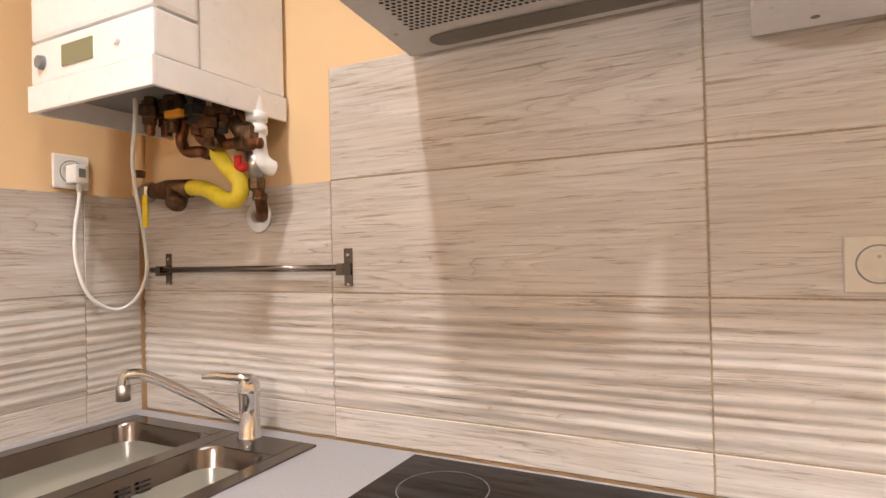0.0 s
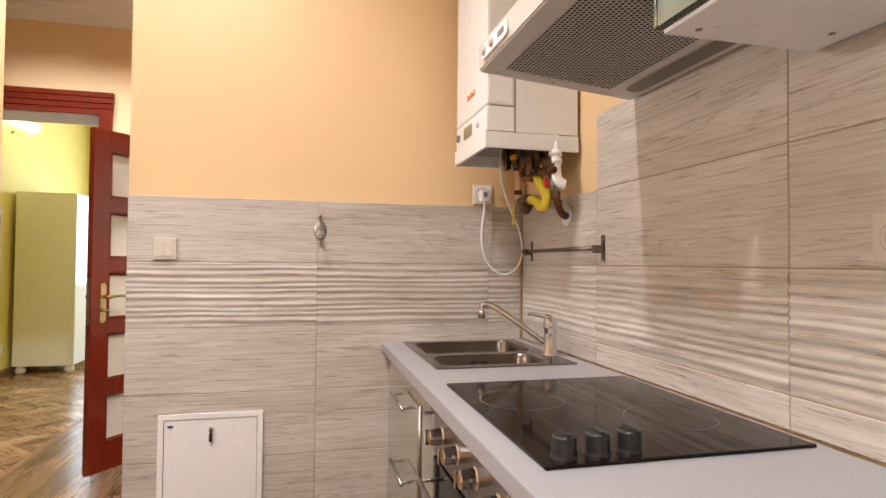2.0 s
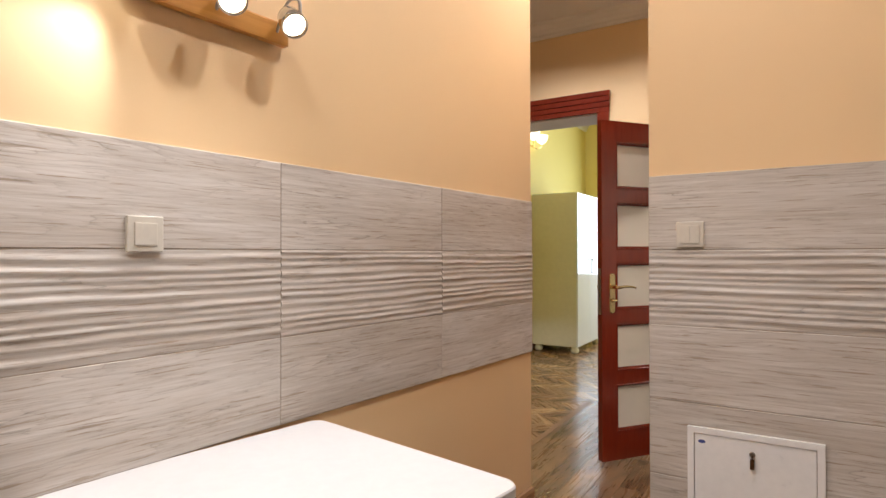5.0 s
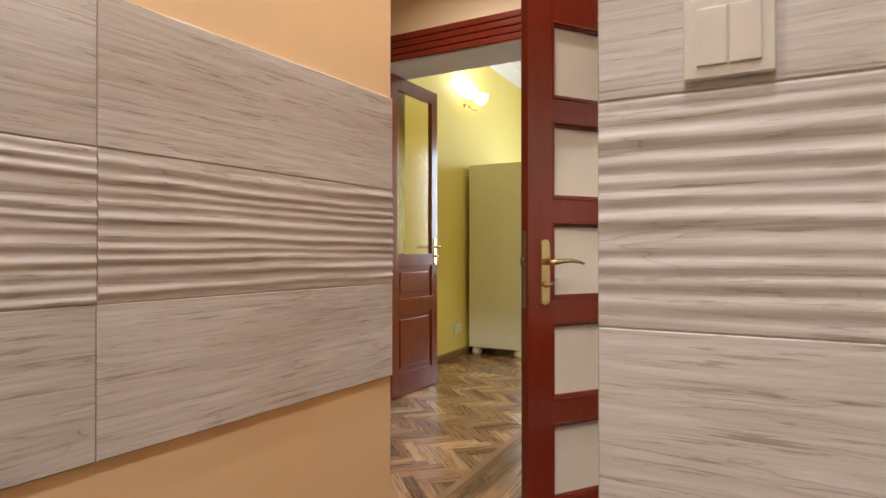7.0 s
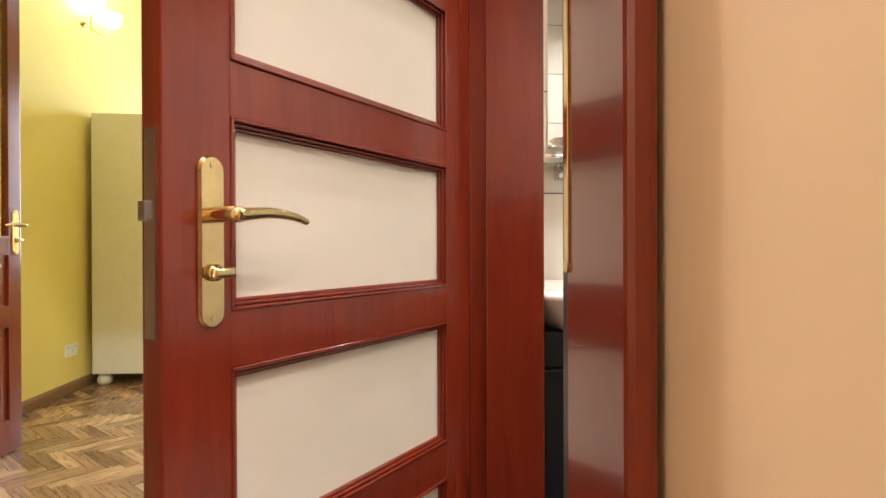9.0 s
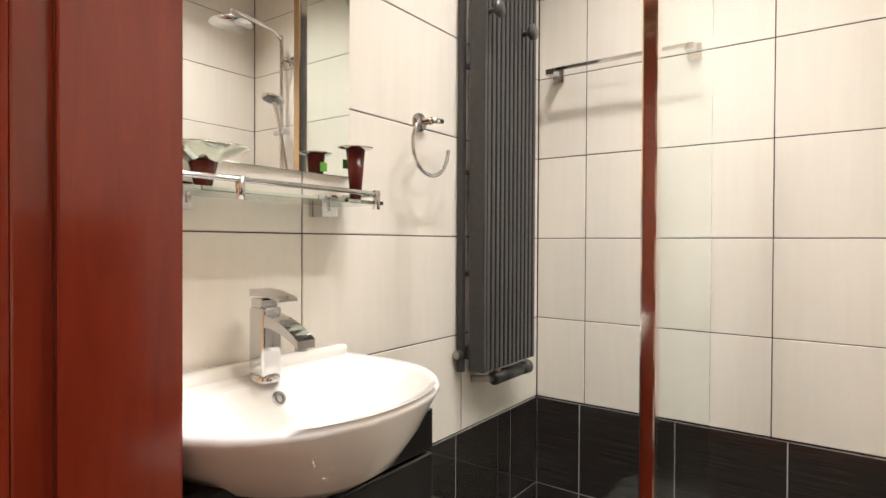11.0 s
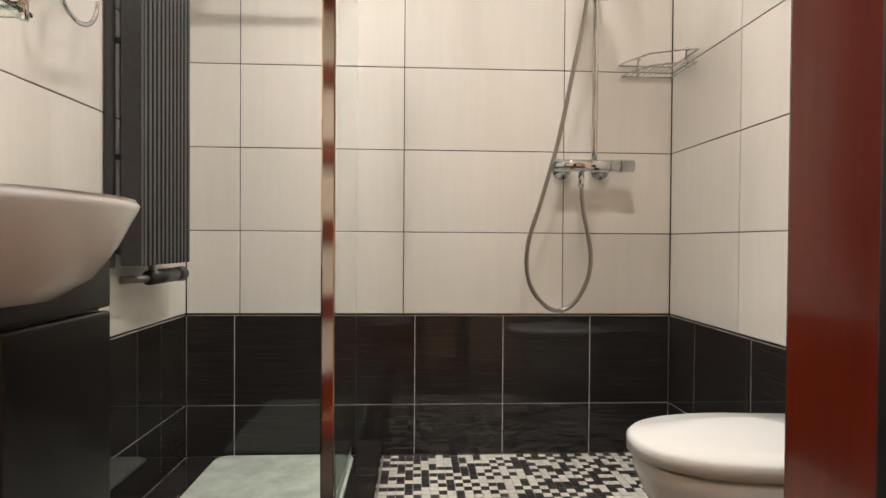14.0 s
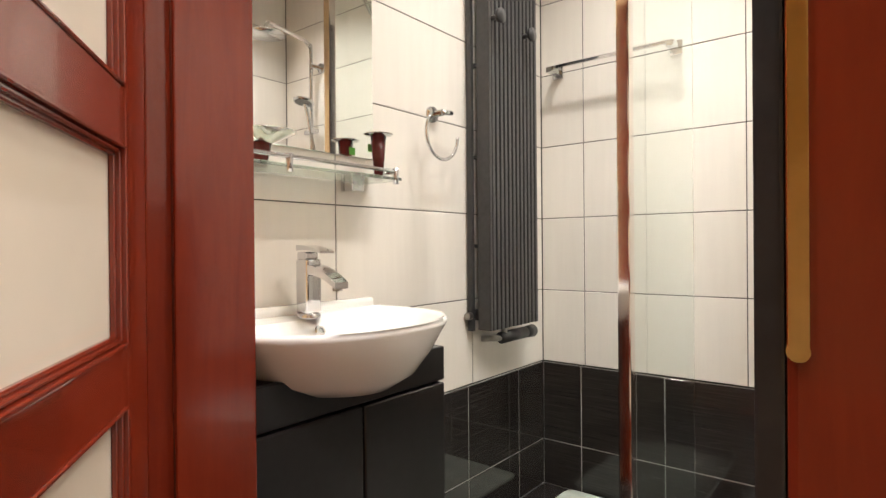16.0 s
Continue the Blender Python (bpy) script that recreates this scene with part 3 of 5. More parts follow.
    for co, no in (((x0, 0, 0), (1, 0, 0)), ((x1, 0, 0), (1, 0, 0)), ((0, y0, 0), (0, 1, 0)), ((0, y1, 0), (0, 1, 0))):
        bmesh.ops.bisect_plane(bm, geom=bm.verts[:] + bm.edges[:] + bm.faces[:], plane_co=co, plane_no=no)
    dead = [f for f in bm.faces if x0 < f.calc_center_median().x < x1 and y0 < f.calc_center_median().y < y1]
    bmesh.ops.delete(bm, geom=dead, context="FACES")
    bm.to_mesh(ob.data)
    bm.free()


cut(wt_ob, 0.075, 0.615, -0.51, -0.09)
END = 2.0


def bar_handle(parent, p0, p1, out, name="handle"):
    a, b, o = Vector(p0), Vector(p1), Vector(out)
    d = (b - a).normalized()
    bm = tube([a + o - d * 0.02, b + o + d * 0.02], 0.006, 12)
    tube([a, a + o], 0.0045, 10, bm)
    tube([b, b + o], 0.0045, 10, bm)
    return part(name, bm, SATIN, parent, "satin steel bar handle", smooth=True)


def unit(x0, x1, fronts, label):
    t = thing("base_cabinet", label, "cabinet", group="kitchen base units")
    part("body", B(x0 + 0.001, x1 - 0.001, -0.565, -0.02, 0.10, 0.8915), FRONT, t)
    part("plinth", B(x0 + 0.001, x1 - 0.001, -0.52, -0.50, 0.0, 0.0995), BLACKP, t)
    for a, b, z0, z1, h in fronts:
        f = part("door", B(a + 0.0015, b - 0.0015, -0.585, -0.566, z0, z1, 0.002), FRONT, t)
        if h == "h":
            bar_handle(f, (b - 0.30, -0.585, z1 - 0.10), (b - 0.10, -0.585, z1 - 0.10), (0, -0.032, 0))
            bar_handle(f, (b - 0.30, -0.585, z1 - 0.34), (b - 0.10, -0.585, z1 - 0.34), (0, -0.032, 0))
        elif h == "v":
            bar_handle(f, (b - 0.05, -0.585, z1 - 0.30), (b - 0.05, -0.585, z1 - 0.04), (0, -0.032, 0))
    return t


unit(0.0, 0.60, [(0.0, 0.60, 0.105, 0.885, "h")], "glossy olive grey sink cabinet with steel bar handles")
unit(0.60, 0.85, [(0.60, 0.85, 0.105, 0.885, "v")], "narrow glossy olive grey cabinet with a vertical handle")
unit(1.45, 2.05, [(1.45, 2.05, 0.105, 0.885, "v")], "glossy olive grey cabinet beside the oven")
unit(2.05, 3.59, [(2.05, 2.82, 0.105, 0.885, "v"), (2.82, 3.59, 0.105, 0.885, "v")], "glossy olive grey double cabinet at the worktop end")

oven = thing("oven", "built-in oven with dark glass door and chrome knobs", "oven")
part("body", B(0.852, 1.448, -0.56, -0.02, 0.105, 0.8915), BLACKP, oven)
panel = part("control_panel", B(0.852, 1.448, -0.590, -0.561, 0.755, 0.888, 0.003), STEEL, oven, "brushed steel control panel")
for k in range(4):
    kx = 0.94 + 0.14 * k
    part("knob", join(lathe([(0, 0.036), (0.017, 0.036), (0.019, 0.032), (0.021, 0.004), (0.024, 0), (0, 0)], 20, (kx, -0.590, 0.822), RX(90)), B(kx - 0.004, kx + 0.004, -0.634, -0.620, 0.804, 0.840, 0.002)), CHROME, panel, smooth=False)
dr = part("door", B(0.852, 1.448, -0.592, -0.561, 0.112, 0.748, 0.004), BLACKG, oven, "dark glass oven door")
bar_handle(dr, (0.90, -0.592, 0.700), (1.40, -0.592, 0.700), (0, -0.045, 0))

# hob
hob = thing("hob", "black ceramic hob with rings and three knobs", "hob")
HX0, HX1, HY0, HY1 = 0.862, 1.492, -0.560, -0.036
part("glass", B(HX0, HX1, HY0, HY1, 0.9305, 0.9365, 0.0025), BLACKG, hob)


def ring(cx, cy, r, z, w=0.0012):
    bm = bmesh.new()
    n = 64
    a = [[bm.verts.new((cx + rr * math.cos(2 * math.pi * k / n), cy + rr * math.sin(2 * math.pi * k / n), z)) for k in range(n)] for rr in (r - w, r + w)]
    for k in range(n):
        bm.faces.new((a[0][k], a[1][k], a[1][(k + 1) % n], a[0][(k + 1) % n]))
    return bm


RINGM = mat("ring_print", (0.10, 0.095, 0.09), 0.4)
for cx, cy, r in ((1.070, -0.43, 0.098), (0.99, -0.165, 0.078), (1.28, -0.185, 0.092)):
    part("cooking_ring", ring(cx, cy, r, 0.9369), RINGM, hob)
for kx, ky in ((1.455, -0.510), (1.452, -0.448), (1.449, -0.386)):
    kb = lathe([(0, 0.036), (0.018, 0.036), (0.020, 0.033), (0.021, 0.006), (0.023, 0.0)], 24, (kx, ky, 0.9366))
    box(kb, kx - 0.019, kx + 0.019, ky - 0.0035, ky + 0.0035, 0.970, 0.978, 0.002)
    part("knob", kb, BLACKP, hob, "ribbed black knob")

# sink
sink = thing("kitchen_sink", "brushed steel sink with one and a half bowls", "sink")


def rrect(x0, x1, y0, y1, r, z, n=6):
    pts = []
    for cx, cy, a0 in ((x1 - r, y1 - r, 0), (x0 + r, y1 - r, 90), (x0 + r, y0 + r, 180), (x1 - r, y0 + r, 270)):
        for k in range(n + 1):
            a = radians(a0 + 90 * k / n)
            pts.append((cx + r * math.cos(a), cy + r * math.sin(a), z))
    return pts


def loft(bm, loops, close_last=True):
    rings = [[bm.verts.new(p) for p in lp] for lp in loops]
    n = len(rings[0])
    for a, b in zip(rings, rings[1:]):
        for k in range(n):
            bm.faces.new((a[k], a[(k + 1) % n], b[(k + 1) % n], b[k]))
    if close_last:
        bm.faces.new(rings[-1])
    return bm


def bowl(x0, x1, y0, y1, deep):
    z = 0.9345
    return loft(bmesh.new(), [rrect(x0, x1, y0, y1, 0.055, z), rrect(x0 + 0.004, x1 - 0.004, y0 + 0.004, y1 - 0.004, 0.052, z - 0.006), rrect(x0 + 0.012, x1 - 0.012, y0 + 0.012, y1 - 0.012, 0.05, z - deep + 0.03), rrect(x0 + 0.03, x1 - 0.03, y0 + 0.03, y1 - 0.03, 0.045, z - deep + 0.006), rrect(x0 + 0.06, x1 - 0.06, y0 + 0.06, y1 - 0.06, 0.04, z - deep)])


SX0, SX1, SY0, SY1 = 0.045, 0.640, -0.535, -0.065
bowls = [(0.085, 0.375, -0.505, -0.105), (0.415, 0.605, -0.505, -0.150)]
part("bowl", bowl(*bowls[0], 0.17), STEEL, sink, smooth=True)
part("bowl", bowl(*bowls[1], 0.15), STEEL, sink, smooth=True)
# rim plate as strips round the bowls
rim = bmesh.new()
z0, z1 = 0.9305, 0.9345
for x0, x1, y0, y1 in ((SX0, bowls[0][0] + 0.002, SY0, SY1), (bowls[0][1] - 0.002, bowls[1][0] + 0.002, SY0, SY1), (bowls[1][1] - 0.002, SX1, SY0, SY1), (bowls[0][0], bowls[0][1], SY0, bowls[0][2] + 0.002), (bowls[0][0], bowls[0][1], bowls[0][3] - 0.002, SY1), (bowls[1][0], bowls[1][1], SY0, bowls[1][2] + 0.002), (bowls[1][0], bowls[1][1], bowls[1][3] - 0.002, SY1)):
    box(rim, x0, x1, y0, y1, z0, z1)
for bx0, bx1, by0, by1 in bowls:
    n = 6
    for cx, cy, sx, sy in ((bx0, by0, 1, 1), (bx1, by0, -1, 1), (bx0, by1, 1, -1), (bx1, by1, -1, -1)):
        vs = [rim.verts.new((cx, cy, z1))]
        for k in range(n + 1):
            a = radians(90 * k / n)
            vs.append(rim.verts.new((cx + sx * (0.055 - 0.055 * math.sin(a)), cy + sy * (0.055 - 0.055 * math.cos(a)), z1)))
        rim.faces.new(vs)
part("rim", rim, STEEL, sink)
for bx0, bx1, by0, by1 in bowls[1:]:
    cx, cy = (bx0 + bx1) / 2, (by0 + by1) / 2
    dr = part("drain", lathe([(0.0, 0.003), (0.03, 0.003), (0.034, 0)], 20, (cx, cy, 0.7855)), CHROME, sink)
    ov = bmesh.new()
    for k in range(3):
        for j in (-1, 1):
            box(ov, bx0 + 0.0105, bx0 + 0.0135, cy + j * 0.02 - 0.012, cy + j * 0.02 + 0.012, 0.892 + 0.009 * k, 0.897 + 0.009 * k, 0.001, 1)
    part("overflow", ov, BLACKP, sink)

kt = thing("kitchen_tap", "chrome mixer tap with a long low spout", "tap", (0.470, -0.085, 0.9346))
part("body", lathe([(0.027, 0), (0.027, 0.006), (0.023, 0.010), (0.022, 0.085), (0.024, 0.095), (0.024, 0.118), (0.018, 0.130), (0, 0.133)], 24), CHROME, kt, smooth=True)
part("spout", tube(smoothline([(0, 0, 0.035), (-0.02, -0.03, 0.055), (-0.055, -0.10, 0.110), (-0.09, -0.17, 0.160), (-0.103, -0.198, 0.172), (-0.112, -0.214, 0.168), (-0.113, -0.216, 0.140)], 6), 0.0105, 14), CHROME, kt, smooth=True)
part("nozzle", tube([(-0.113, -0.216, 0.152), (-0.113, -0.216, 0.122)], 0.0135, 14), SATIN, kt, smooth=True)
part("lever", tube(smoothline([(0.004, 0.004, 0.128), (-0.02, -0.012, 0.134), (-0.075, -0.035, 0.137), (-0.095, -0.042, 0.135)], 4), [0.012 - 0.0005 * i for i in range(13)], 10), CHROME, kt, smooth=True)

# ---- boiler ----
bo = thing("gas_boiler", "white enamelled wall-hung gas boiler with a small display", "boiler")
QX0, QX1, QY = 0.125, 0.520, -0.345
part("housing", B(QX0 + 0.006, QX1 - 0.006, QY + 0.110, -0.002, 1.703, 2.45, 0.006), WHITE_LACQ, bo)
part("front_cover", B(QX0 + 0.003, QX1 - 0.003, QY + 0.006, QY + 0.106, 1.793, 2.45, 0.010), WHITE_LACQ, bo, "white front cover")
cp = part("control_strip", B(QX0 + 0.003, QX1 - 0.003, QY + 0.006, QY + 0.106, 1.703, 1.788, 0.006), WHITE_LACQ, bo, "white control strip")
base = bmesh.new()
box(base, QX0, QX1, QY, QY + 0.012, 1.645, 1.700, 0.003)
box(base, QX0, QX0 + 0.010, QY + 0.010, -0.002, 1.645, 1.700, 0.003)
box(base, QX1 - 0.010, QX1, QY + 0.010, -0.002, 1.645, 1.700, 0.003)
part("base_skirt", base, WHITE_LACQ, bo)
part("base_tray", B(QX0 + 0.010, QX1 - 0.010, QY + 0.012, -0.004, 1.690, 1.700), GREYM, bo)
part("display", B(QX0 + 0.115, QX0 + 0.215, QY + 0.0035, QY + 0.008, 1.725, 1.768, 0.001), LCD, cp, "grey-green display")
part("knob", lathe([(0, 0.010), (0.013, 0.010), (0.015, 0)], 18, (QX0 + 0.045, QY + 0.006, 1.745), RX(90)), GREYM, cp)
part("knob", lathe([(0, 0.008), (0.008, 0.008), (0.010, 0)], 18, (QX1 - 0.105, QY + 0.006, 1.745), RX(90)), WPLASTIC, cp)
lg = bmesh.new()
for k in range(7):
    box(lg, QX0 + 0.16 + 0.013 * k, QX0 + 0.170 + 0.013 * k, QY + 0.004, QY + 0.0062, 1.862 + (0.003 if k % 2 else 0), 1.877 + (0 if k % 3 else 0.006))
part("badge", lg, ORANGE, bo, "orange badge")
# pipework
def pipe(name, pts, r, material, label, category="pipe", fittings=()):
    t = thing(name, label, category, group="boiler pipework")
    part("tube", tube(smoothline(pts, 6), r, 14), material, t, smooth=True)
    for p, rr, h, axis in fittings:
        part("fitting", lathe([(0, 0), (rr * 0.8, 0), (rr, h * 0.15), (rr, h * 0.85), (rr * 0.8, h), (0, h)], 8, p, axis), BRONZE, t)
    return t


pipe("copper_pipe", [(0.335, -0.14, 1.70), (0.345, -0.14, 1.64), (0.335, -0.14, 1.60), (0.350, -0.138, 1.574), (0.385, -0.135, 1.570), (0.392, -0.115, 1.572)], 0.0125, COPPER, "tarnished copper pipe bending under the boiler", fittings=[((0.345, -0.14, 1.635), 0.019, 0.03, None), ((0.392, -0.130, 1.571), 0.017, 0.022, RX(-90))])
pipe("copper_pipe", [(0.385, -0.14, 1.70), (0.388, -0.14, 1.63), (0.395, -0.138, 1.60), (0.415, -0.13, 1.585), (0.44, -0.12, 1.582), (0.49, -0.11, 1.582), (0.535, -0.10, 1.578)], 0.012, COPPER, "copper pipe looping below the boiler", fittings=[((0.386, -0.14, 1.64), 0.019, 0.035, None), ((0.415, -0.13, 1.585), 0.019, 0.035, RY(80)), ((0.475, -0.112, 1.581), 0.017, 0.03, RY(90))])
pipe("copper_pipe", [(0.47, -0.10, 1.70), (0.475, -0.10, 1.66), (0.497, -0.095, 1.60), (0.500, -0.088, 1.55), (0.500, -0.080, 1.50), (0.498, -0.065, 1.450), (0.470, -0.035, 1.428), (0.435, -0.004, 1.430)], 0.013, COPPER, "copper pipe running down into the wall", fittings=[((0.498, -0.094, 1.565), 0.027, 0.06, None), ((0.500, -0.080, 1.480), 0.018, 0.03, None), ((0.499, -0.070, 1.458), 0.016, 0.018, None)])
vt = thing("red_valve", "small valve with a red wing handle on the pipe", "valve", group="boiler pipework")
part("body", tube([(0.500, -0.080, 1.505), (0.500, -0.088, 1.565)], [0.016, 0.019], 12), SATIN, vt, smooth=True)
hb = join(B(0.455, 0.470, -0.108, -0.098, 1.500, 1.523, 0.004), B(0.460, 0.477, -0.108, -0.098, 1.532, 1.558, 0.004))
part("handle", join(hb, lathe([(0, 0), (0.011, 0), (0.009, 0.030), (0, 0.030)], 12, (0.463, -0.100, 1.528), RY(80))), RED, vt)
gv = thing("gas_cock", "aged bronze gas cock with an unlit yellow lever", "valve", group="boiler pipework")
part("body", tube([(0.085, -0.06, 1.505), (0.14, -0.065, 1.505), (0.20, -0.07, 1.503), (0.30, -0.085, 1.500)], [0.016, 0.018, 0.026, 0.021], 12), BRONZE, gv, smooth=True)
part("union", lathe([(0, 0), (0.022, 0), (0.026, 0.006), (0.026, 0.026), (0.022, 0.032), (0, 0.032)], 6, (0.10, -0.062, 1.505), RY(90)), SATIN, gv)
part("elbow", tube(smoothline([(0.235, -0.075, 1.505), (0.250, -0.085, 1.480), (0.258, -0.10, 1.462)], 4), [0.024] * 8 + [0.022], 12), BRONZE, gv, smooth=True)
part("lever", B(0.146, 0.164, -0.106, -0.100, 1.412, 1.492, 0.003), YPIPE, gv, "yellow lever")
pipe("gas_hose", [(0.395, -0.12, 1.62), (0.405, -0.11, 1.58), (0.436, -0.105, 1.536), (0.470, -0.10, 1.500), (0.464, -0.10, 1.466), (0.425, -0.10, 1.462), (0.385, -0.098, 1.482), (0.340, -0.092, 1.497), (0.295, -0.085, 1.500)], 0.0185, YPIPE, "yellow plastic-coated gas hose below the boiler", "hose")
pipe("wall_pipe", [(0.035, -0.037, 1.90), (0.035, -0.037, 1.62), (0.035, -0.037, 1.535), (0.045, -0.045, 1.510), (0.09, -0.062, 1.505)], 0.014, APRICOT, "apricot painted gas pipe in the corner", fittings=[((0.035, -0.037, 1.55), 0.018, 0.02, None)])
dp = pipe("drain_pipe", [(0.500, -0.085, 1.70), (0.506, -0.085, 1.66), (0.510, -0.085, 1.60), (0.514, -0.083, 1.558), (0.519, -0.076, 1.540), (0.523, -0.064, 1.532), (0.525, -0.056, 1.530)], 0.018, WPLASTIC, "white plastic drain elbow below the boiler")
for z in (1.612, 1.640):
    part("collar", tube([(0.508, -0.085, z - 0.010), (0.507, -0.085, z + 0.010)], 0.0235, 14), WPLASTIC, dp, smooth=True)
for k, (bx, by, bz, r) in enumerate(((0.27, -0.17, 1.668, 0.022), (0.30, -0.15, 1.66, 0.024), (0.345, -0.17, 1.662, 0.024), (0.41, -0.16, 1.650, 0.026), (0.435, -0.15, 1.622, 0.022), (0.30, -0.19, 1.655, 0.016), (0.455, -0.13, 1.655, 0.022))):
    t = thing("pipe_union", "dark bronze hexagonal pipe union under the boiler", "pipe fitting", group="boiler unions")
    part("nut", lathe([(0, -0.03), (r * 0.7, -0.03), (r * 0.7, -0.012), (r, -0.010), (r, 0.012), (r * 0.75, 0.015), (r * 0.75, 0.036), (0, 0.036)], 6, (bx, by, bz)), BLACKP if k == 3 else BRONZE, t)
    part("thread", lathe([(0, -0.050), (r * 0.5, -0.050), (r * 0.5, -0.03), (0, -0.03)], 12, (bx, by, bz)), COPPER if k % 2 else BRONZE, t)
ov_ = thing("orange_valve", "small valve with an orange-yellow lever under the boiler", "valve", group="boiler pipework")
part("stem", tube([(0.37, -0.17, 1.70), (0.37, -0.17, 1.640)], 0.010, 10), BRONZE, ov_, smooth=True)
part("lever", B(0.350, 0.400, -0.195, -0.180, 1.636, 1.652, 0.004), mat("orange_plastic", (0.75, 0.32, 0.02), 0.4), ov_, "orange lever")
bv = thing("black_valve", "small branch valve with a black lever", "valve", group="boiler pipework")
part("body", tube([(0.497, -0.098, 1.59), (0.465, -0.115, 1.635)], [0.022, 0.015], 12), BRONZE, bv, smooth=True)
part("lever", B(0.430, 0.470, -0.140, -0.130, 1.600, 1.616, 0.004), BLACKP, bv, "black lever")
rs = thing("wall_rosette", "white plastic pipe rosette on the tiles", "rosette")
part("disc", lathe([(0.016, 0.010), (0.036, 0.006), (0.040, 0.0005), (0.016, 0.0005)], 24, (0.427, 0, 1.430), RX(90)), WPLASTIC, rs, smooth=True)

# ---- sockets, switches ----
def plate_unit(name, label, category, m, w=0.083, h=0.083, kind_="rocker", pins=False, double=False, material=PLASTIC):
    """A wall plate; local x along the wall, z up, y out of the wall (negative)."""
    t = thing(name, label, category)
    t.matrix_world = m
    part("plate", B(-w / 2, w / 2, -0.011, -0.0004, -h / 2, h / 2, 0.004, 3), material, t)
    if kind_ == "rocker":
        if double:
            part("rocker", B(-0.029, -0.0008, -0.0145, -0.010, -0.029, 0.029, 0.0015), material, t)
            part("rocker", B(0.0008, 0.029, -0.0145, -0.010, -0.029, 0.029, 0.0015), material, t)
        else:
            part("rocker", B(-0.026, 0.026, -0.0145, -0.010, -0.026, 0.026, 0.002), material, t)
    else:
        for cx in ((-0.036, 0.036) if double else (0,)):
            ins = part("insert", lathe([(0.026, 0.0), (0.026, 0.0135), (0.021, 0.0135), (0.019, 0.004), (0, 0.004)], 28, (cx, 0, 0), RX(90)), material, t, smooth=False)
            # flat grey ring: the shadow gap round the insert put into colour
            part("shadow_ring", lathe([(0.0262, 0.0114), (0.0285, 0.0114)], 28, (cx, 0, 0), RX(90)), GREYM, t)
            for px, pz in ((-0.0095, 0), (0.0095, 0)):
                part("pin_hole", lathe([(0, 0.0046), (0.0032, 0.0046)], 12, (cx + px, 0, pz), RX(90)), HOLE, ins)
            part("earth_pin", tube([(cx, -0.004, 0.011), (cx, -0.014, 0.011)], 0.0024, 10), SATIN, ins)
    return t


plate_unit("socket", "ivory wall socket on the travertine tiles", "socket", pose(1.618, 0, 1.302), kind_="socket")
plate_unit("light_switch", "ivory light switch on the travertine tiles", "light switch", pose(0.0, -1.437, 1.300, 0, 0, 90), double=True)
m = Matrix.Translation(tw(1.914, 0, 1.284)) @ Matrix.Rotation(math.atan2(-TWD.y, -TWD.x) + math.pi, 4, "Z")
plate_unit("light_switch", "ivory light switch above the dining table", "light switch", m)
plate_unit("light_switch", "white double switch beside the bathroom door", "light switch", pose(-0.70, -1.5865, 1.355, 0, 0, 1.6), double=True, material=WPLASTIC)
plate_unit("socket", "white double socket low on the yellow wall", "socket", pose(-4.62, RY0, 0.295, 0, 0, 180), w=0.15, kind_="socket", double=True, material=WPLASTIC)
ps = plate_unit("socket", "white socket with a plug below the boiler", "socket", pose(-0.0095, -0.187, 1.551, 0, 0, 90), kind_="socket", material=WPLASTIC)
pg = thing("power_plug", "white angled power plug in the socket", "plug")
part("plug", B(0.004, 0.042, -0.204, -0.168, 1.520, 1.566, 0.008, 3), WPLASTIC, pg)
part("plug_label", B(0.0415, 0.0428, -0.194, -0.178, 1.535, 1.556), GREYM, pg)
cb = thing("power_cable", "white looping power cable of the boiler", "cable")
part("cord", tube(smoothline([(0.030, -0.186, 1.525), (0.030, -0.188, 1.48), (0.030, -0.199, 1.398), (0.030, -0.194, 1.317), (0.030, -0.163, 1.243), (0.030, -0.099, 1.208), (0.032, -0.045, 1.234), (0.034, -0.016, 1.301), (0.060, -0.040, 1.390), (0.120, -0.095, 1.460), (0.200, -0.165, 1.555), (0.262, -0.20, 1.64), (0.264, -0.20, 1.692)], 8), 0.0045, 10), WPLASTIC, cb, smooth=True)
part("strain_relief", tube([(0.030, -0.186, 1.528), (0.030, -0.187, 1.500)], [0.008, 0.005], 10), WPLASTIC, cb, smooth=True)

# rail on the hob wall
rb = thing("utensil_rail", "steel utensil rail on two wall brackets", "rail")
part("rod", tube([(0.072, -0.028, 1.306), (0.690, -0.028, 1.306)], 0.0075, 14), STEEL, rb, smooth=True)
for x in (0.104, 0.686):
    k = part("bracket", join(B(x - 0.011, x + 0.011, -0.003, -0.0003, 1.266, 1.348, 0.001), B(x - 0.009, x + 0.009, -0.036, -0.003, 1.290, 1.316, 0.003)), STEEL, rb)
    for dz in (-0.032, 0.032):
        part("screw", lathe([(0, 0.0022), (0.0035, 0.002), (0.0045, 0)], 10, (x, -0.003, 1.3015 + dz), RX(90)), CHROME, k)
hk = thing("towel_hook", "oval satin nickel towel hook on the tiles", "hook")
part("plate", lathe([(0, 0.008), (0.014, 0.007), (0.024, 0.003), (0.026, 0.0004)], 24, (0, -0.868, 1.380), Matrix.Diagonal((1, 1, 1.55, 1)) @ RY(90)), SATIN, hk, smooth=True)
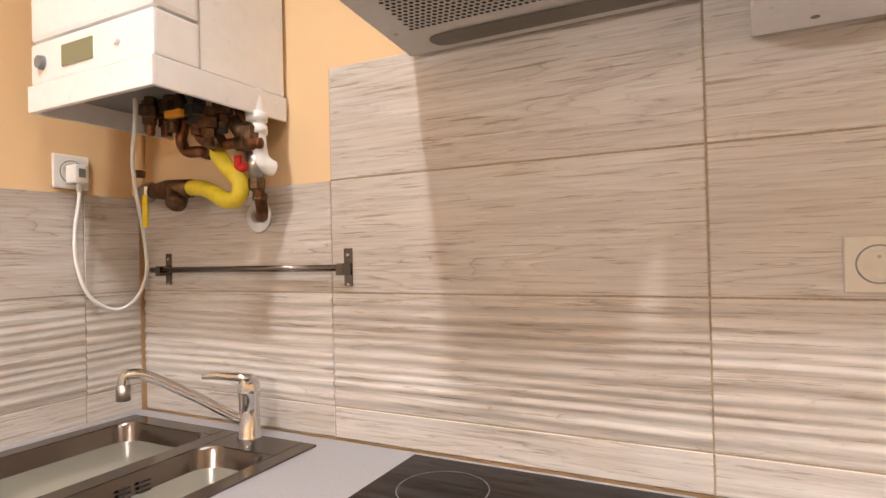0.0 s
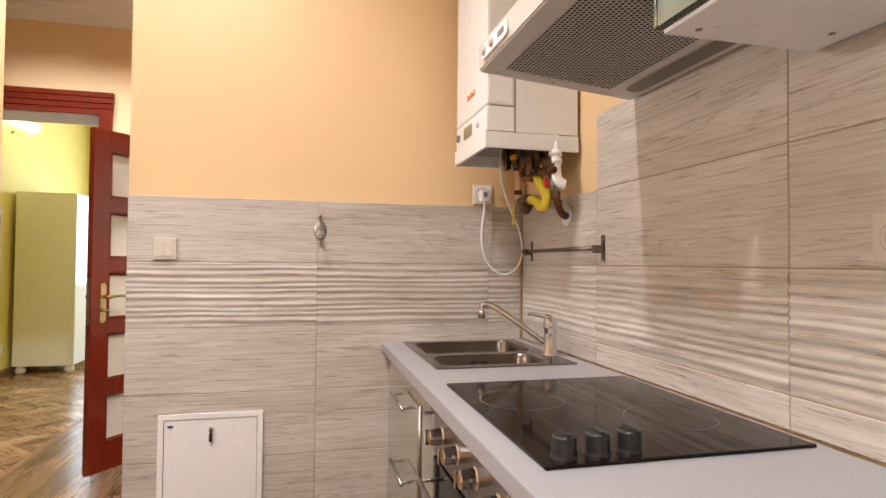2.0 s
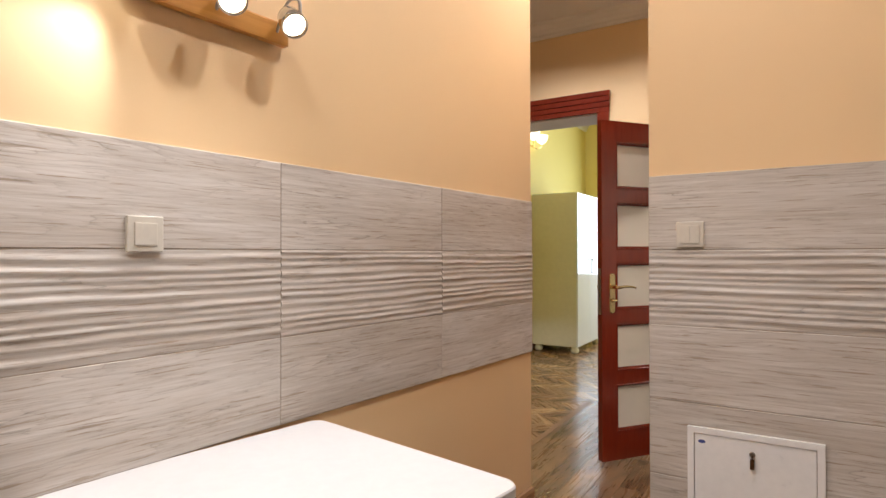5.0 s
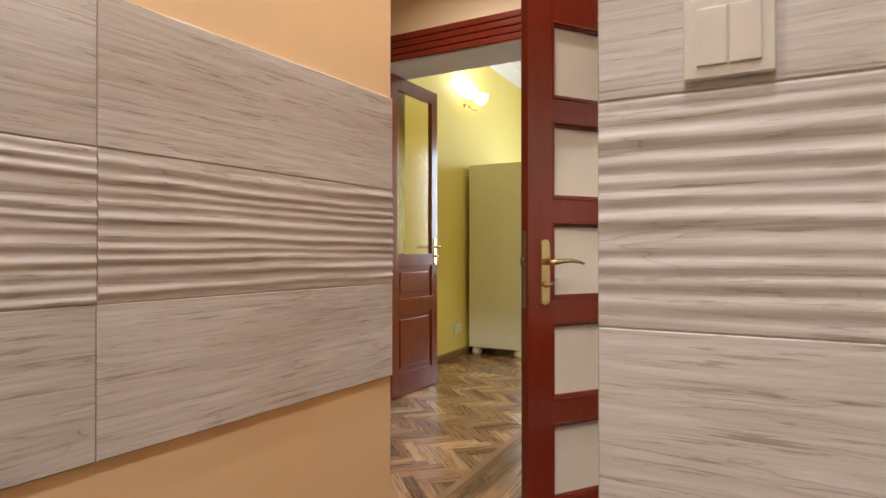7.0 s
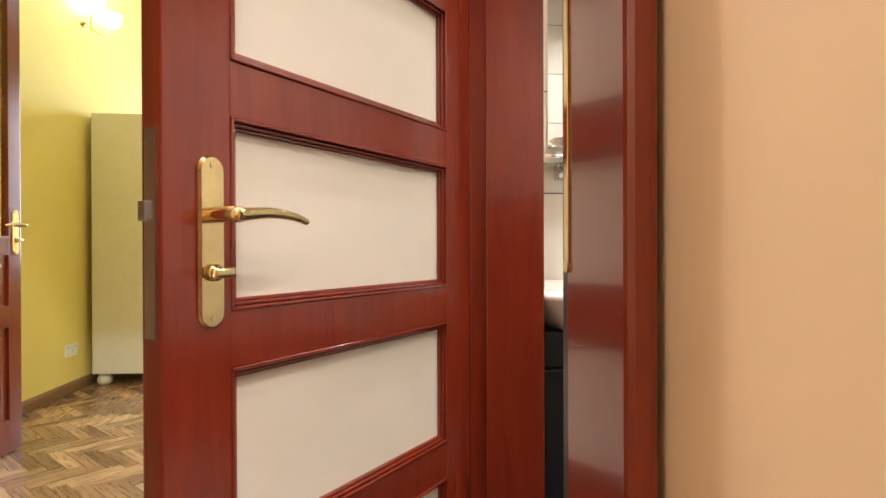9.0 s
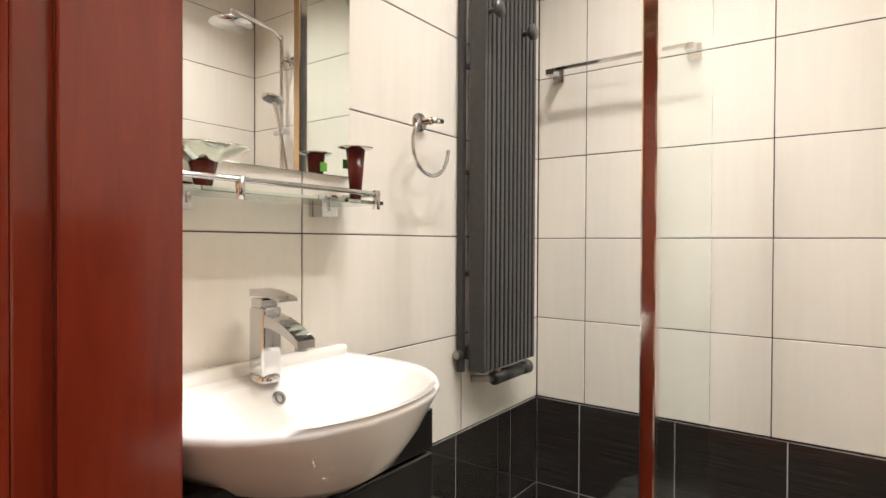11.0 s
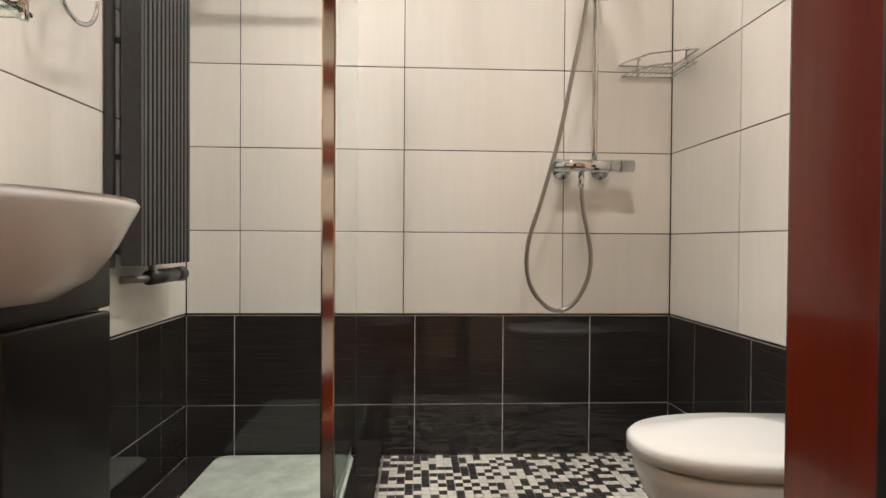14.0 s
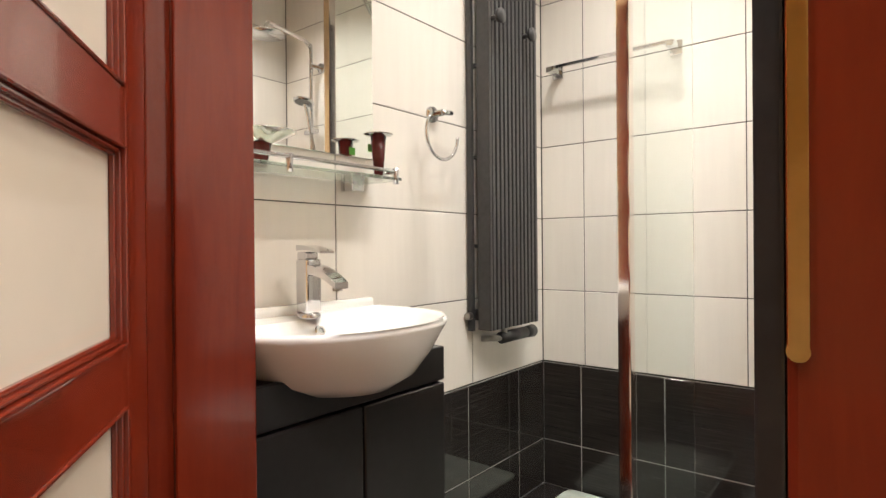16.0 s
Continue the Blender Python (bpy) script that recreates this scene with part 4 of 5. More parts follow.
part("peg", lathe([(0.006, 0), (0.006, 0.020), (0.013, 0.026), (0.016, 0.036), (0.011, 0.044), (0, 0.046)], 18, (0.006, -0.868, 1.365), RY(90)), CHROME, hk, smooth=True)
part("finial", lathe([(0.004, 0), (0.004, 0.018), (0.007, 0.022), (0.005, 0.030), (0, 0.031)], 12, (0.004, -0.868, 1.415)), SATIN, hk, smooth=True)
part("lower_finial", lathe([(0.005, 0), (0.004, -0.018), (0.006, -0.022), (0, -0.026)], 12, (0.004, -0.868, 1.345)), SATIN, hk, smooth=True)

# meter box
mb = thing("meter_box", "white steel meter box door set in the tiles", "meter box")
fr = bmesh.new()
for y0, y1, z0, z1 in ((-1.448, -1.428, 0.20, 0.678), (-1.094, -1.074, 0.20, 0.678), (-1.430, -1.092, 0.658, 0.678), (-1.430, -1.092, 0.20, 0.22)):
    box(fr, 0.0006, 0.012, y0, y1, z0, z1, 0.002)
part("frame", fr, WHITE_LACQ, mb)
dd = part("door", B(0.0006, 0.009, -1.426, -1.096, 0.222, 0.656, 0.002), WHITE_LACQ, mb)
part("lock", lathe([(0, 0.006), (0.008, 0.006), (0.009, 0)], 16, (0.009, -1.262, 0.615), RY(90)), SATIN, dd)
part("key", join(B(0.015, 0.028, -1.2635, -1.2605, 0.604, 0.617, 0.001), B(0.018, 0.020, -1.268, -1.256, 0.572, 0.604, 0.002)), BRONZE, dd)
part("maker_mark", lathe([(0, 0.0008), (0.011, 0.0008), (0.011, 0)], 20, (0.009, -1.405, 0.633), Matrix.Diagonal((1, 1, 0.5, 1)) @ RY(90)), mat("blue_print", (0.05, 0.08, 0.25), 0.4), dd)

# ---- hood and wall cabinet ----
hd = thing("cooker_hood", "cream enamelled cooker hood with a perforated grille", "cooker hood")
bm = bmesh.new()
ZB, ZF = 1.732, 1.775
prof = [(-0.012, ZB), (-0.475, ZF), (-0.478, ZF + 0.066), (-0.32, ZF + 0.17), (-0.30, 1.96), (-0.012, 1.96)]
ends = [[bm.verts.new((x, y, z)) for y, z in prof] for x in (0.858, 1.4655)]
n = len(prof)
for k in range(n):
    bm.faces.new((ends[0][k], ends[0][(k + 1) % n], ends[1][(k + 1) % n], ends[1][k]))
bm.faces.new(ends[0][::-1])
bm.faces.new(ends[1])
bmesh.ops.recalc_face_normals(bm, faces=bm.faces)
bmesh.ops.bevel(bm, geom=bm.edges[:], offset=0.004, segments=2, affect="EDGES")
part("shell", bm, HOODM, hd)
slope = (ZF - ZB) / -0.463


def under(y):
    return ZB + (y + 0.012) * slope


# perforated grille: a sheet of staggered round holes
gr = bmesh.new()
GX0, GX1, GY0, GY1 = 0.915, 1.425, -0.425, -0.105
q = [gr.verts.new((x, y, under(y) - 0.0015)) for x, y in ((GX0, GY0), (GX1, GY0), (GX1, GY1), (GX0, GY1))]
gr.faces.new(q)
part("grille", gr, HOODM, hd, "perforated grille plate")
ho = bmesh.new()
step = 0.0115
j = 0
y = GY0 + 0.008
while y < GY1 - 0.006:
    x = GX0 + 0.008 + (step / 2 if j % 2 else 0)
    while x < GX1 - 0.006:
        vs = [ho.verts.new((x + 0.0044 * math.cos(math.pi * k / 4), y + 0.0044 * math.sin(math.pi * k / 4), under(y) - 0.0021)) for k in range(8)]
        ho.faces.new(vs[::-1])
        x += step
    y += step * 0.866
    j += 1
tagged(part("perforation", ho, HOLE, hd), kind="stuff")
ll = bmesh.new()
pts = []
for cx, a0 in ((1.395, -90), (0.955, 90)):
    for k in range(9):
        a = radians(a0 + 180 * k / 8)
        pts.append((cx + 0.024 * math.cos(a), -0.058 + 0.024 * math.sin(a)))
vs = [ll.verts.new((x, y, under(y) - 0.002)) for x, y in pts]
ll.faces.new(vs[::-1])
part("light_cover", ll, speckled("grey_lens", (0.14, 0.12, 0.10), 0.3, 0.05, 30), hd, "grey plastic lamp cover, unlit")
for x in (0.885, 1.44):
    for y in (-0.43, -0.27, -0.11):
        part("screw", lathe([(0, -0.003), (0.004, -0.0025), (0.005, 0)], 10, (x, y, under(y))), SATIN, hd)
bp = part("button_panel", prism([(0.895 + 0.02 - 0.02 * math.cos(a), 0.02 * math.sin(a)) for a in [radians(-90 + 22.5 * k) for k in range(9)]] + [(1.075 + 0.02 * math.cos(a), 0.02 * math.sin(a)) for a in [radians(90 - 22.5 * k) for k in range(9)]], 0, 0.004), WHITE_LACQ, hd, "raised oval button panel")
bp.matrix_world = Matrix.Translation((0, -0.4775, ZF + 0.034)) @ RX(90)
for kx in (0.925, 0.985):
    part("button", lathe([(0, 0.010), (0.010, 0.010), (0.012, 0.006), (0.013, 0)], 16, (kx, -0.480, ZF + 0.034), RX(90)), HOODM, hd)
part("indicator", B(1.03, 1.07, -0.4835, -0.480, ZF + 0.027, ZF + 0.041, 0.001), GREYM, hd)
wc = thing("wall_cabinet", "white wall cabinet with a glass flap door", "wall cabinet")
part("body", B(1.466, 2.60, -0.33, -0.012, 1.655, 2.40, 0.003), WHITE_LACQ, wc)
part("door", B(1.468, 2.598, -0.352, -0.332, 1.660, 2.40, 0.003), glassy("greenish_glass", (0.75, 0.85, 0.8), 0.05), wc, "greenish glass door")
part("screw_cap", lathe([(0, -0.0012), (0.006, -0.001), (0.006, 0)], 14, (1.545, -0.055, 1.655)), GREYM, wc)
part("screw_cap", lathe([(0, -0.0012), (0.006, -0.001), (0.006, 0)], 14, (1.50, -0.285, 1.655)), GREYM, wc)
hc = thing("hood_cabinet", "white cabinet above the cooker hood", "wall cabinet")
part("body", B(0.86, 1.464, -0.33, -0.012, 1.962, 2.40, 0.003), WHITE_LACQ, hc)
part("door", B(0.862, 1.462, -0.352, -0.332, 1.965, 2.40, 0.003), WHITE_LACQ, hc)

# ---- table corner ----
tb = thing("dining_table", "white lacquered table with splayed wooden legs", "table", (1.178, -2.062, 0), -10.0)
tw_, tl = 0.36, 0.36
bm = loft(bmesh.new(), [rrect(-tw_ + 0.004, tw_ - 0.004, -tl + 0.004, tl - 0.004, 0.035, 0.722), rrect(-tw_, tw_, -tl, tl, 0.04, 0.726), rrect(-tw_, tw_, -tl, tl, 0.04, 0.746), rrect(-tw_ + 0.003, tw_ - 0.003, -tl + 0.003, tl - 0.003, 0.038, 0.75)])
part("tabletop", bm, TABLEW, tb)
for sx in (-1, 1):
    for sy in (-1, 1):
        part("leg", tube([(sx * (tw_ - 0.07), sy * (tl - 0.07), 0.722), (sx * (tw_ - 0.02), sy * (tl - 0.02), 0.0)], [0.026, 0.017], 14), LEGW, tb, smooth=True)
bn = thing("bench", "low white bench tucked under the table", "bench", (0.77, -2.06, 0), -10.0)
part("seat", loft(bmesh.new(), [rrect(-0.16, 0.16, -0.24, 0.24, 0.03, 0.43), rrect(-0.16, 0.16, -0.24, 0.24, 0.03, 0.452), rrect(-0.157, 0.157, -0.237, 0.237, 0.028, 0.455)]), TABLEW, bn)
for sx in (-1, 1):
    for sy in (-1, 1):
        part("leg", tube([(sx * 0.12, sy * 0.19, 0.43), (sx * 0.15, sy * 0.22, 0)], [0.02, 0.014], 12), LEGW, bn, smooth=True)

# wall lamp with three spots; s runs along the wall
wl = thing("wall_lamp", "wooden wall lamp with three chrome spotlights, switched on", "wall lamp")
s0, s1 = 1.527, 1.963
wl.matrix_world = Matrix.Translation(tw((s0 + s1) / 2, 0, 1.858)) @ Matrix.Rotation(math.atan2(-TWD.y, -TWD.x) + math.pi, 4, "Z")
# local: y negative would enter the room on the other walls; here the room lies on +y after the turn
part("bar", B(-0.225, 0.225, -0.002, 0.022, -0.030, 0.032, 0.006), LAMPW, wl)
INW = wl.matrix_world
room_side = 1 if (INW.to_3x3() @ Vector((0, 1, 0))).dot(TWN) > 0 else -1
for ch in list(wl.children):
    for v in ch.data.vertices:
        v.co.y *= room_side
for k, cx in enumerate((-0.185, 0.0, 0.185)):
    r = room_side
    left = 1 if (INW.to_3x3() @ Vector((1, 0, 0))).x > 0 else -1
    tilt = {1: (0.22, 0.34, 0.55), -1: (0.55, 0.34, 0.22)}[left][k]
    aim = Vector((left * tilt * (1.1 if tilt > 0.5 else 1), r * (-0.05 if tilt > 0.5 else 0.85), -0.80)).normalized()
    c0 = Vector((cx, r * 0.085, 0.015))
    turn = Vector((0, 0, -1)).rotation_difference(aim).to_matrix().to_4x4()
    sp = part("spot_head", lathe([(0.0, 0.046), (0.018, 0.045), (0.031, 0.028), (0.036, 0.0), (0.036, -0.030), (0.032, -0.030), (0.030, 0.0)], 24, c0, turn), CHROME, wl, "chrome spotlight head", smooth=True)
    part("bulb", lathe([(0.0, -0.020), (0.031, -0.020)], 24, c0, turn), BULB, sp)
    part("arm", tube(smoothline([(cx, r * 0.02, 0.0), (cx, r * 0.045, 0.045), (cx, r * 0.075, 0.075), (cx, r * 0.115, 0.065), (cx, r * 0.12, 0.030)], 5), 0.0045, 10), SATIN, sp, smooth=True)
    p0 = INW @ (c0 + aim * 0.034)
    p1 = INW @ (c0 + aim * 1.0)
    lamp("table_spot", "SPOT", p0, p1, 12 if tilt > 0.5 else 14, KITCHEN, 0.018, 80 if tilt > 0.5 else 150, 0.7)

# ---- living room things ----
wd = thing("wardrobe", "tall cream wardrobe on round feet", "wardrobe", (0, 0, 0))
WX0, WX1, WY0, WY1 = -5.80, -4.80, -3.985, -3.39
part("body", B(WX0, WX1, WY0, WY1 - 0.02, 0.085, 2.00, 0.004), CREAM, wd)
for k in range(2):
    x0 = WX0 + 0.5 * k
    f = part("door", B(x0 + 0.002, x0 + 0.498, WY1 - 0.0195, WY1, 0.09, 1.995, 0.003), mat("gloss_white_door", (0.8, 0.8, 0.8), 0.06), wd)
    bar_handle(f, (x0 + (0.46 if k == 0 else 0.04), WY1, 1.0), (x0 + (0.46 if k == 0 else 0.04), WY1, 1.16), (0, 0.03, 0))
for x in (WX0 + 0.06, WX1 - 0.06):
    for y in (WY0 + 0.06, WY1 - 0.06):
        part("foot", lathe([(0, 0), (0.035, 0.0), (0.05, 0.02), (0.052, 0.045), (0.04, 0.07), (0.03, 0.0845)], 20, (x, y, 0)), CREAM, wd, smooth=True)
sc = thing("wall_sconce", "brass wall sconce with two opal glass shades, lit", "wall lamp")
sx, sz = -4.80, 2.66
part("rose", lathe([(0, 0.03), (0.02, 0.025), (0.035, 0.008), (0.04, 0)], 20, (sx, RY0, sz), RX(-90)), BRASS, sc, smooth=True)
for sg in (-1, 1):
    a = part("arm", tube(smoothline([(sx, RY0 + 0.02, sz), (sx + sg * 0.05, RY0 + 0.08, sz - 0.06), (sx + sg * 0.12, RY0 + 0.12, sz - 0.04), (sx + sg * 0.14, RY0 + 0.13, sz + 0.01)], 6), 0.006, 10), BRASS, sc, smooth=True)
    part("shade", lathe([(0.02, 0.0), (0.055, 0.02), (0.075, 0.06), (0.082, 0.10)], 24, (sx + sg * 0.14, RY0 + 0.13, sz + 0.012)), SHADEG, a, smooth=True)
    lamp("sconce_light", "POINT", (sx + sg * 0.14, RY0 + 0.13, sz + 0.13), (sx, RY0, sz + 1), 6, WARM, 0.04)
wn = thing("window_1", "tall white living room window letting in daylight", "window", kind="structure")
wf = bmesh.new()
for y0, y1, z0, z1 in ((-3.05, -2.98, 0.85, 2.75), (-1.07, -1.0, 0.85, 2.75), (-2.06, -1.99, 0.85, 2.75), (-3.05, -1.0, 0.85, 0.93), (-3.05, -1.0, 2.67, 2.75)):
    box(wf, RX0 - 0.12, RX0 - 0.05, y0, y1, z0, z1, 0.004)
part("window_frame", wf, WHITE_LACQ, wn)
pn = part("pane", B(RX0 - 0.09, RX0 - 0.084, -2.99, -1.06, 0.92, 2.68), GLASS, wn)
pn.visible_shadow = False

# ---- bathroom ----
ORIGIN[1] = BATH_Y
# radiator
rad = thing("radiator", "tall anthracite tube radiator with two hanging knobs", "radiator")
RYA, RYB, RZ0, RZ1 = -0.536, -0.226, 0.768, 2.15
NT = 12
for k in range(NT):
    y = RYA + 0.014 + (RYB - RYA - 0.028) * k / (NT - 1)
    part("tube", B(-1.990, -1.938, y - 0.0085, y + 0.0085, RZ0, RZ1, 0.004), RADM, rad)
part("collector", B(-2.012, -1.991, RYA, RYB, RZ0 + 0.03, RZ0 + 0.07, 0.006), RADM, rad)
part("collector", B(-2.012, -1.991, RYA, RYB, RZ1 - 0.07, RZ1 - 0.03, 0.006), RADM, rad)
part("side_tube", B(-2.026, -2.006, RYA - 0.022, RYA - 0.004, RZ0 - 0.005, RZ1, 0.004), RADM, rad)
part("side_tube", B(-1.990, -1.938, RYA - 0.012, RYA + 0.002, RZ0, RZ1, 0.004), RADM, rad)
for z in (1.05, 1.35, 1.66, 1.95):
    part("bracket", B(-2.029, -1.991, RYA - 0.002, RYA + 0.012, z - 0.006, z + 0.006), RADM, rad)
vb = part("valve_body", tube([(-1.965, RYA + 0.09, 0.732), (-1.965, RYB - 0.06, 0.732)], 0.021, 14), BLACKP, rad, "black thermostatic valve", smooth=True)
part("valve_head", tube([(-1.965, RYB - 0.07, 0.732), (-1.965, RYB - 0.005, 0.732)], [0.020, 0.024], 14), BLACKP, vb, smooth=True)
part("valve_stub", tube([(-1.965, RYA + 0.11, 0.732), (-1.965, RYA + 0.11, 0.772)], 0.012, 12), SATIN, vb, smooth=True)
part("valve_stub", tube([(-2.028, RYA + 0.06, 0.727), (-1.965, RYA + 0.10, 0.730)], 0.011, 12), SATIN, vb, smooth=True)
part("plug", lathe([(0, 0.02), (0.012, 0.018), (0.014, 0)], 14, (-2.016, RYA - 0.020, 0.815), RX(90)), SATIN, rad)
for y, z in ((-0.528, 1.805), (-0.325, 1.800)):
    kn = part("hanging_knob", lathe([(0.008, 0), (0.008, 0.025), (0.024, 0.028), (0.025, 0.040), (0, 0.042)], 18, (-1.938, y, z), RY(90)), RADM, rad, smooth=True)

# towel ring
tr = thing("towel_ring", "chrome open towel ring on the tiled wall", "towel ring")
part("rose", lathe([(0, 0.045), (0.010, 0.045), (0.010, 0.012), (0.024, 0.010), (0.026, 0.0004)], 20, (-2.03, -0.736, 1.462), RY(90)), CHROME, tr, smooth=True)
part("peg", tube([(-1.99, -0.736, 1.464), (-1.985, -0.690, 1.468)], 0.008, 12), CHROME, tr, smooth=True)
arc = [(-1.985, -0.738 + 0.076 * math.cos(radians(125 + 235 * k / 28)), 1.394 + 0.076 * math.sin(radians(125 + 235 * k / 28))) for k in range(29)]
part("ring", tube(arc, 0.0055, 12), CHROME, tr, smooth=True)

# mirror and shelf
mi = thing("mirror", "frameless rectangular mirror above the basin", "mirror")
part("glass", B(-2.0295, -2.024, -1.46, -0.995, 1.290, 2.05, 0.0015, 1), MIRROR, mi)
sh = thing("glass_shelf", "glass shelf with a chrome guard rail", "shelf")
part("plate", B(-2.027, -1.905, -1.50, -1.010, 1.222, 1.230, 0.002), glassy("green_edge_glass", (0.86, 0.97, 0.88)), sh, "greenish glass plate")
part("rail", tube(smoothline([(-2.025, -1.015, 1.245), (-1.93, -1.015, 1.245), (-1.908, -1.04, 1.245), (-1.906, -1.2, 1.245), (-1.906, -1.50, 1.245)], 6), 0.005, 10), CHROME, sh, smooth=True)
for y in (-1.09, -1.42):
    part("bracket", B(-2.0285, -1.985, y - 0.022, y + 0.022, 1.195, 1.243, 0.004), CHROME, sh)
    part("post", tube([(-1.908, y + 0.06, 1.212), (-1.908, y + 0.06, 1.252)], 0.008, 12), CHROME, sh, smooth=True)


def goblet(name, label, y, h, r, flare, rim):
    t = thing(name, label, "holder", (-1.96, y, 1.2305))
    part("cone", lathe([(0, 0.0), (r * 0.55, 0.0), (r, h), (r * 0.9, h), (0, h * 0.5)], 20), BURG, t, smooth=True)
    part("dish", lathe([(r * 0.95, h - 0.002), (flare, h + rim), (flare + 0.003, h + rim + 0.002), (r * 0.9, h + 0.002)], 28), glassy("cup_glass", (1, 1, 1), 0.02) if flare > 0.06 else CHROME, t, "clear dish" if flare > 0.06 else "chrome rim", smooth=True)
    return t


goblet("toothbrush_holder", "burgundy cone-shaped toothbrush holder with chrome rim", -1.040, 0.112, 0.021, 0.036, 0.002)
sd = goblet("soap_dish", "glass soap dish on a burgundy foot", -1.395, 0.045, 0.024, 0.072, 0.022)
so = thing("soap", "orange bar of soap in the glass dish", "soap", (-1.96, -1.395, 1.2955))
part("bar", B(-0.022, 0.022, -0.034, 0.034, -0.008, 0.010, 0.007, 3), SOAP, so, smooth=True)
lb = thing("paper_label", "small green price label hanging from the holder", "label")
part("tag", B(-1.9885, -1.987, -1.051, -1.031, 1.303, 1.323), GREEN, lb)

# basin: half-oval vanity basin, local x out of the wall, y along it
bs = thing("wash_basin", "white ceramic vanity basin with a rounded belly", "wash basin", (-2.03, -1.285, 0.018))


def outline(hw, dep, n=20, back=0.0, p=2.6):
    pts = [(back, -hw), (back + 0.40 * dep, -hw)]
    for k in range(n + 1):
        a = math.pi * (-0.5 + k / n)
        c, s_ = math.cos(a), math.sin(a)
        pts.append((back + 0.40 * dep + (0.60 * dep) * abs(c) ** (2 / p), hw * (1 if s_ > 0 else -1) * abs(s_) ** (2 / p)))
    pts.append((back + 0.40 * dep, hw))
    pts.append((back, hw))
    return pts


def shell(levels):
    return [[(x, y, z) for x, y in outline(hw, dep, back=bk, p=p)] for hw, dep, bk, z, p in levels]


HW, DP = 0.275, 0.40
lv = [(0.08, 0.25, 0.0, 0.728, 2.0), (0.135, 0.315, 0.0, 0.737, 2.0), (0.188, 0.355, 0.0, 0.764, 2.0), (0.232, 0.382, 0.0, 0.808, 2.0), (0.256, 0.392, 0.0, 0.843, 2.1), (HW - 0.002, DP - 0.002, 0.0, 0.862, 2.15), (HW, DP, 0.0, 0.870, 2.15), (HW - 0.006, DP - 0.006, 0.0, 0.877, 2.15), (HW - 0.022, DP - 0.022, 0.02, 0.877, 2.15), (HW - 0.035, DP - 0.12, 0.085, 0.868, 2.4), (HW - 0.06, DP - 0.155, 0.105, 0.846, 2.3), (HW - 0.09, DP - 0.19, 0.125, 0.822, 2.2), (HW - 0.16, DP - 0.27, 0.16, 0.809, 2.0), (0.03, 0.05, 0.21, 0.806, 2.0)]
part("bowl", loft(bmesh.new(), shell(lv)), CERAMIC, bs, smooth=True)
part("splash_lip", B(0.0015, 0.034, -0.262, 0.262, 0.866, 0.897, 0.012, 3), CERAMIC, bs, smooth=True)
part("overflow_ring", lathe([(0.007, 0.004), (0.012, 0.004), (0.014, 0), (0.007, 0)], 18, (0.112, 0.012, 0.842), RY(62)), CHROME, bs)
bt = thing("basin_tap", "chrome single-lever basin mixer", "tap", (-1.955, -1.275, 0.888))
part("base", lathe([(0.027, 0), (0.027, 0.006), (0.024, 0.012), (0.0, 0.012)], 24), CHROME, bt, smooth=True)
part("body", B(-0.021, 0.021, -0.021, 0.021, 0.010, 0.135, 0.007, 3), CHROME, bt, smooth=True)
bm = bmesh.new()
prev = None
for k in range(9):
    u = k / 8
    x = 0.018 + 0.095 * u
    z = 0.112 - 0.004 * u - 0.030 * u * u
    h = 0.011 - 0.004 * u
    rg = [bm.verts.new((x, yy, z + zz)) for yy, zz in ((-0.019, -h), (0.019, -h), (0.019, h), (-0.019, h))]
    if prev:
        for q in range(4):
            bm.faces.new((prev[q], prev[(q + 1) % 4], rg[(q + 1) % 4], rg[q]))
    else:
        bm.faces.new(rg[::-1])
    prev = rg
bm.faces.new(prev)
part("spout", bm, CHROME, bt)
part("nozzle", lathe([(0.011, 0.0), (0.011, -0.016), (0.0, -0.016)], 16, (0.100, 0, 0.082)), SATIN, bt)
bm = bmesh.new()
prev = None
for k in range(8):
    u = k / 7
    x = -0.020 + 0.085 * u
    z = 0.150 + 0.016 * math.sin(math.pi * (0.25 + 0.45 * u)) - 0.012 * u
    h = 0.0065 - 0.004 * u
    rg = [bm.verts.new((x, yy, z + zz)) for yy, zz in ((-0.020, -h), (0.020, -h), (0.020, h), (-0.020, h))]
    if prev:
        for q in range(4):
            bm.faces.new((prev[q], prev[(q + 1) % 4], rg[(q + 1) % 4], rg[q]))
    else:
        bm.faces.new(rg[::-1])
    prev = rg
bm.faces.new(prev)
lvv = part("lever", bm, CHROME, bt)
part("cartridge", B(-0.019, 0.012, -0.018, 0.018, 0.134, 0.152, 0.004), CHROME, bt)

# vanity
va = thing("vanity_cabinet", "matt black vanity cabinet with two doors", "vanity cabinet")
VX, VY0, VY1 = -1.785, -1.540, -0.988
part("body", B(-2.029, VX - 0.02, VY0, VY1, 0.15, 0.80, 0.003), VANITY, va)
part("apron", B(VX - 0.0195, VX, VY0, VY1, 0.716, 0.80, 0.006, 3), VANITY, va)
mid = (VY0 + VY1) / 2
for y0, y1, ky in ((VY0, mid - 0.003, mid - 0.05), (mid + 0.003, VY1, mid + 0.05)):
    f = part("door", B(VX - 0.0195, VX, y0, y1, 0.155, 0.709, 0.007, 3), VANITY, va)
    part("knob", lathe([(0.005, 0), (0.005, 0.014), (0.011, 0.016), (0.0115, 0.027), (0.008, 0.028), (0.008, 0.026), (0, 0.026)], 18, (VX, ky, 0.40), RY(90)), CHROME, f, "round chrome knob")
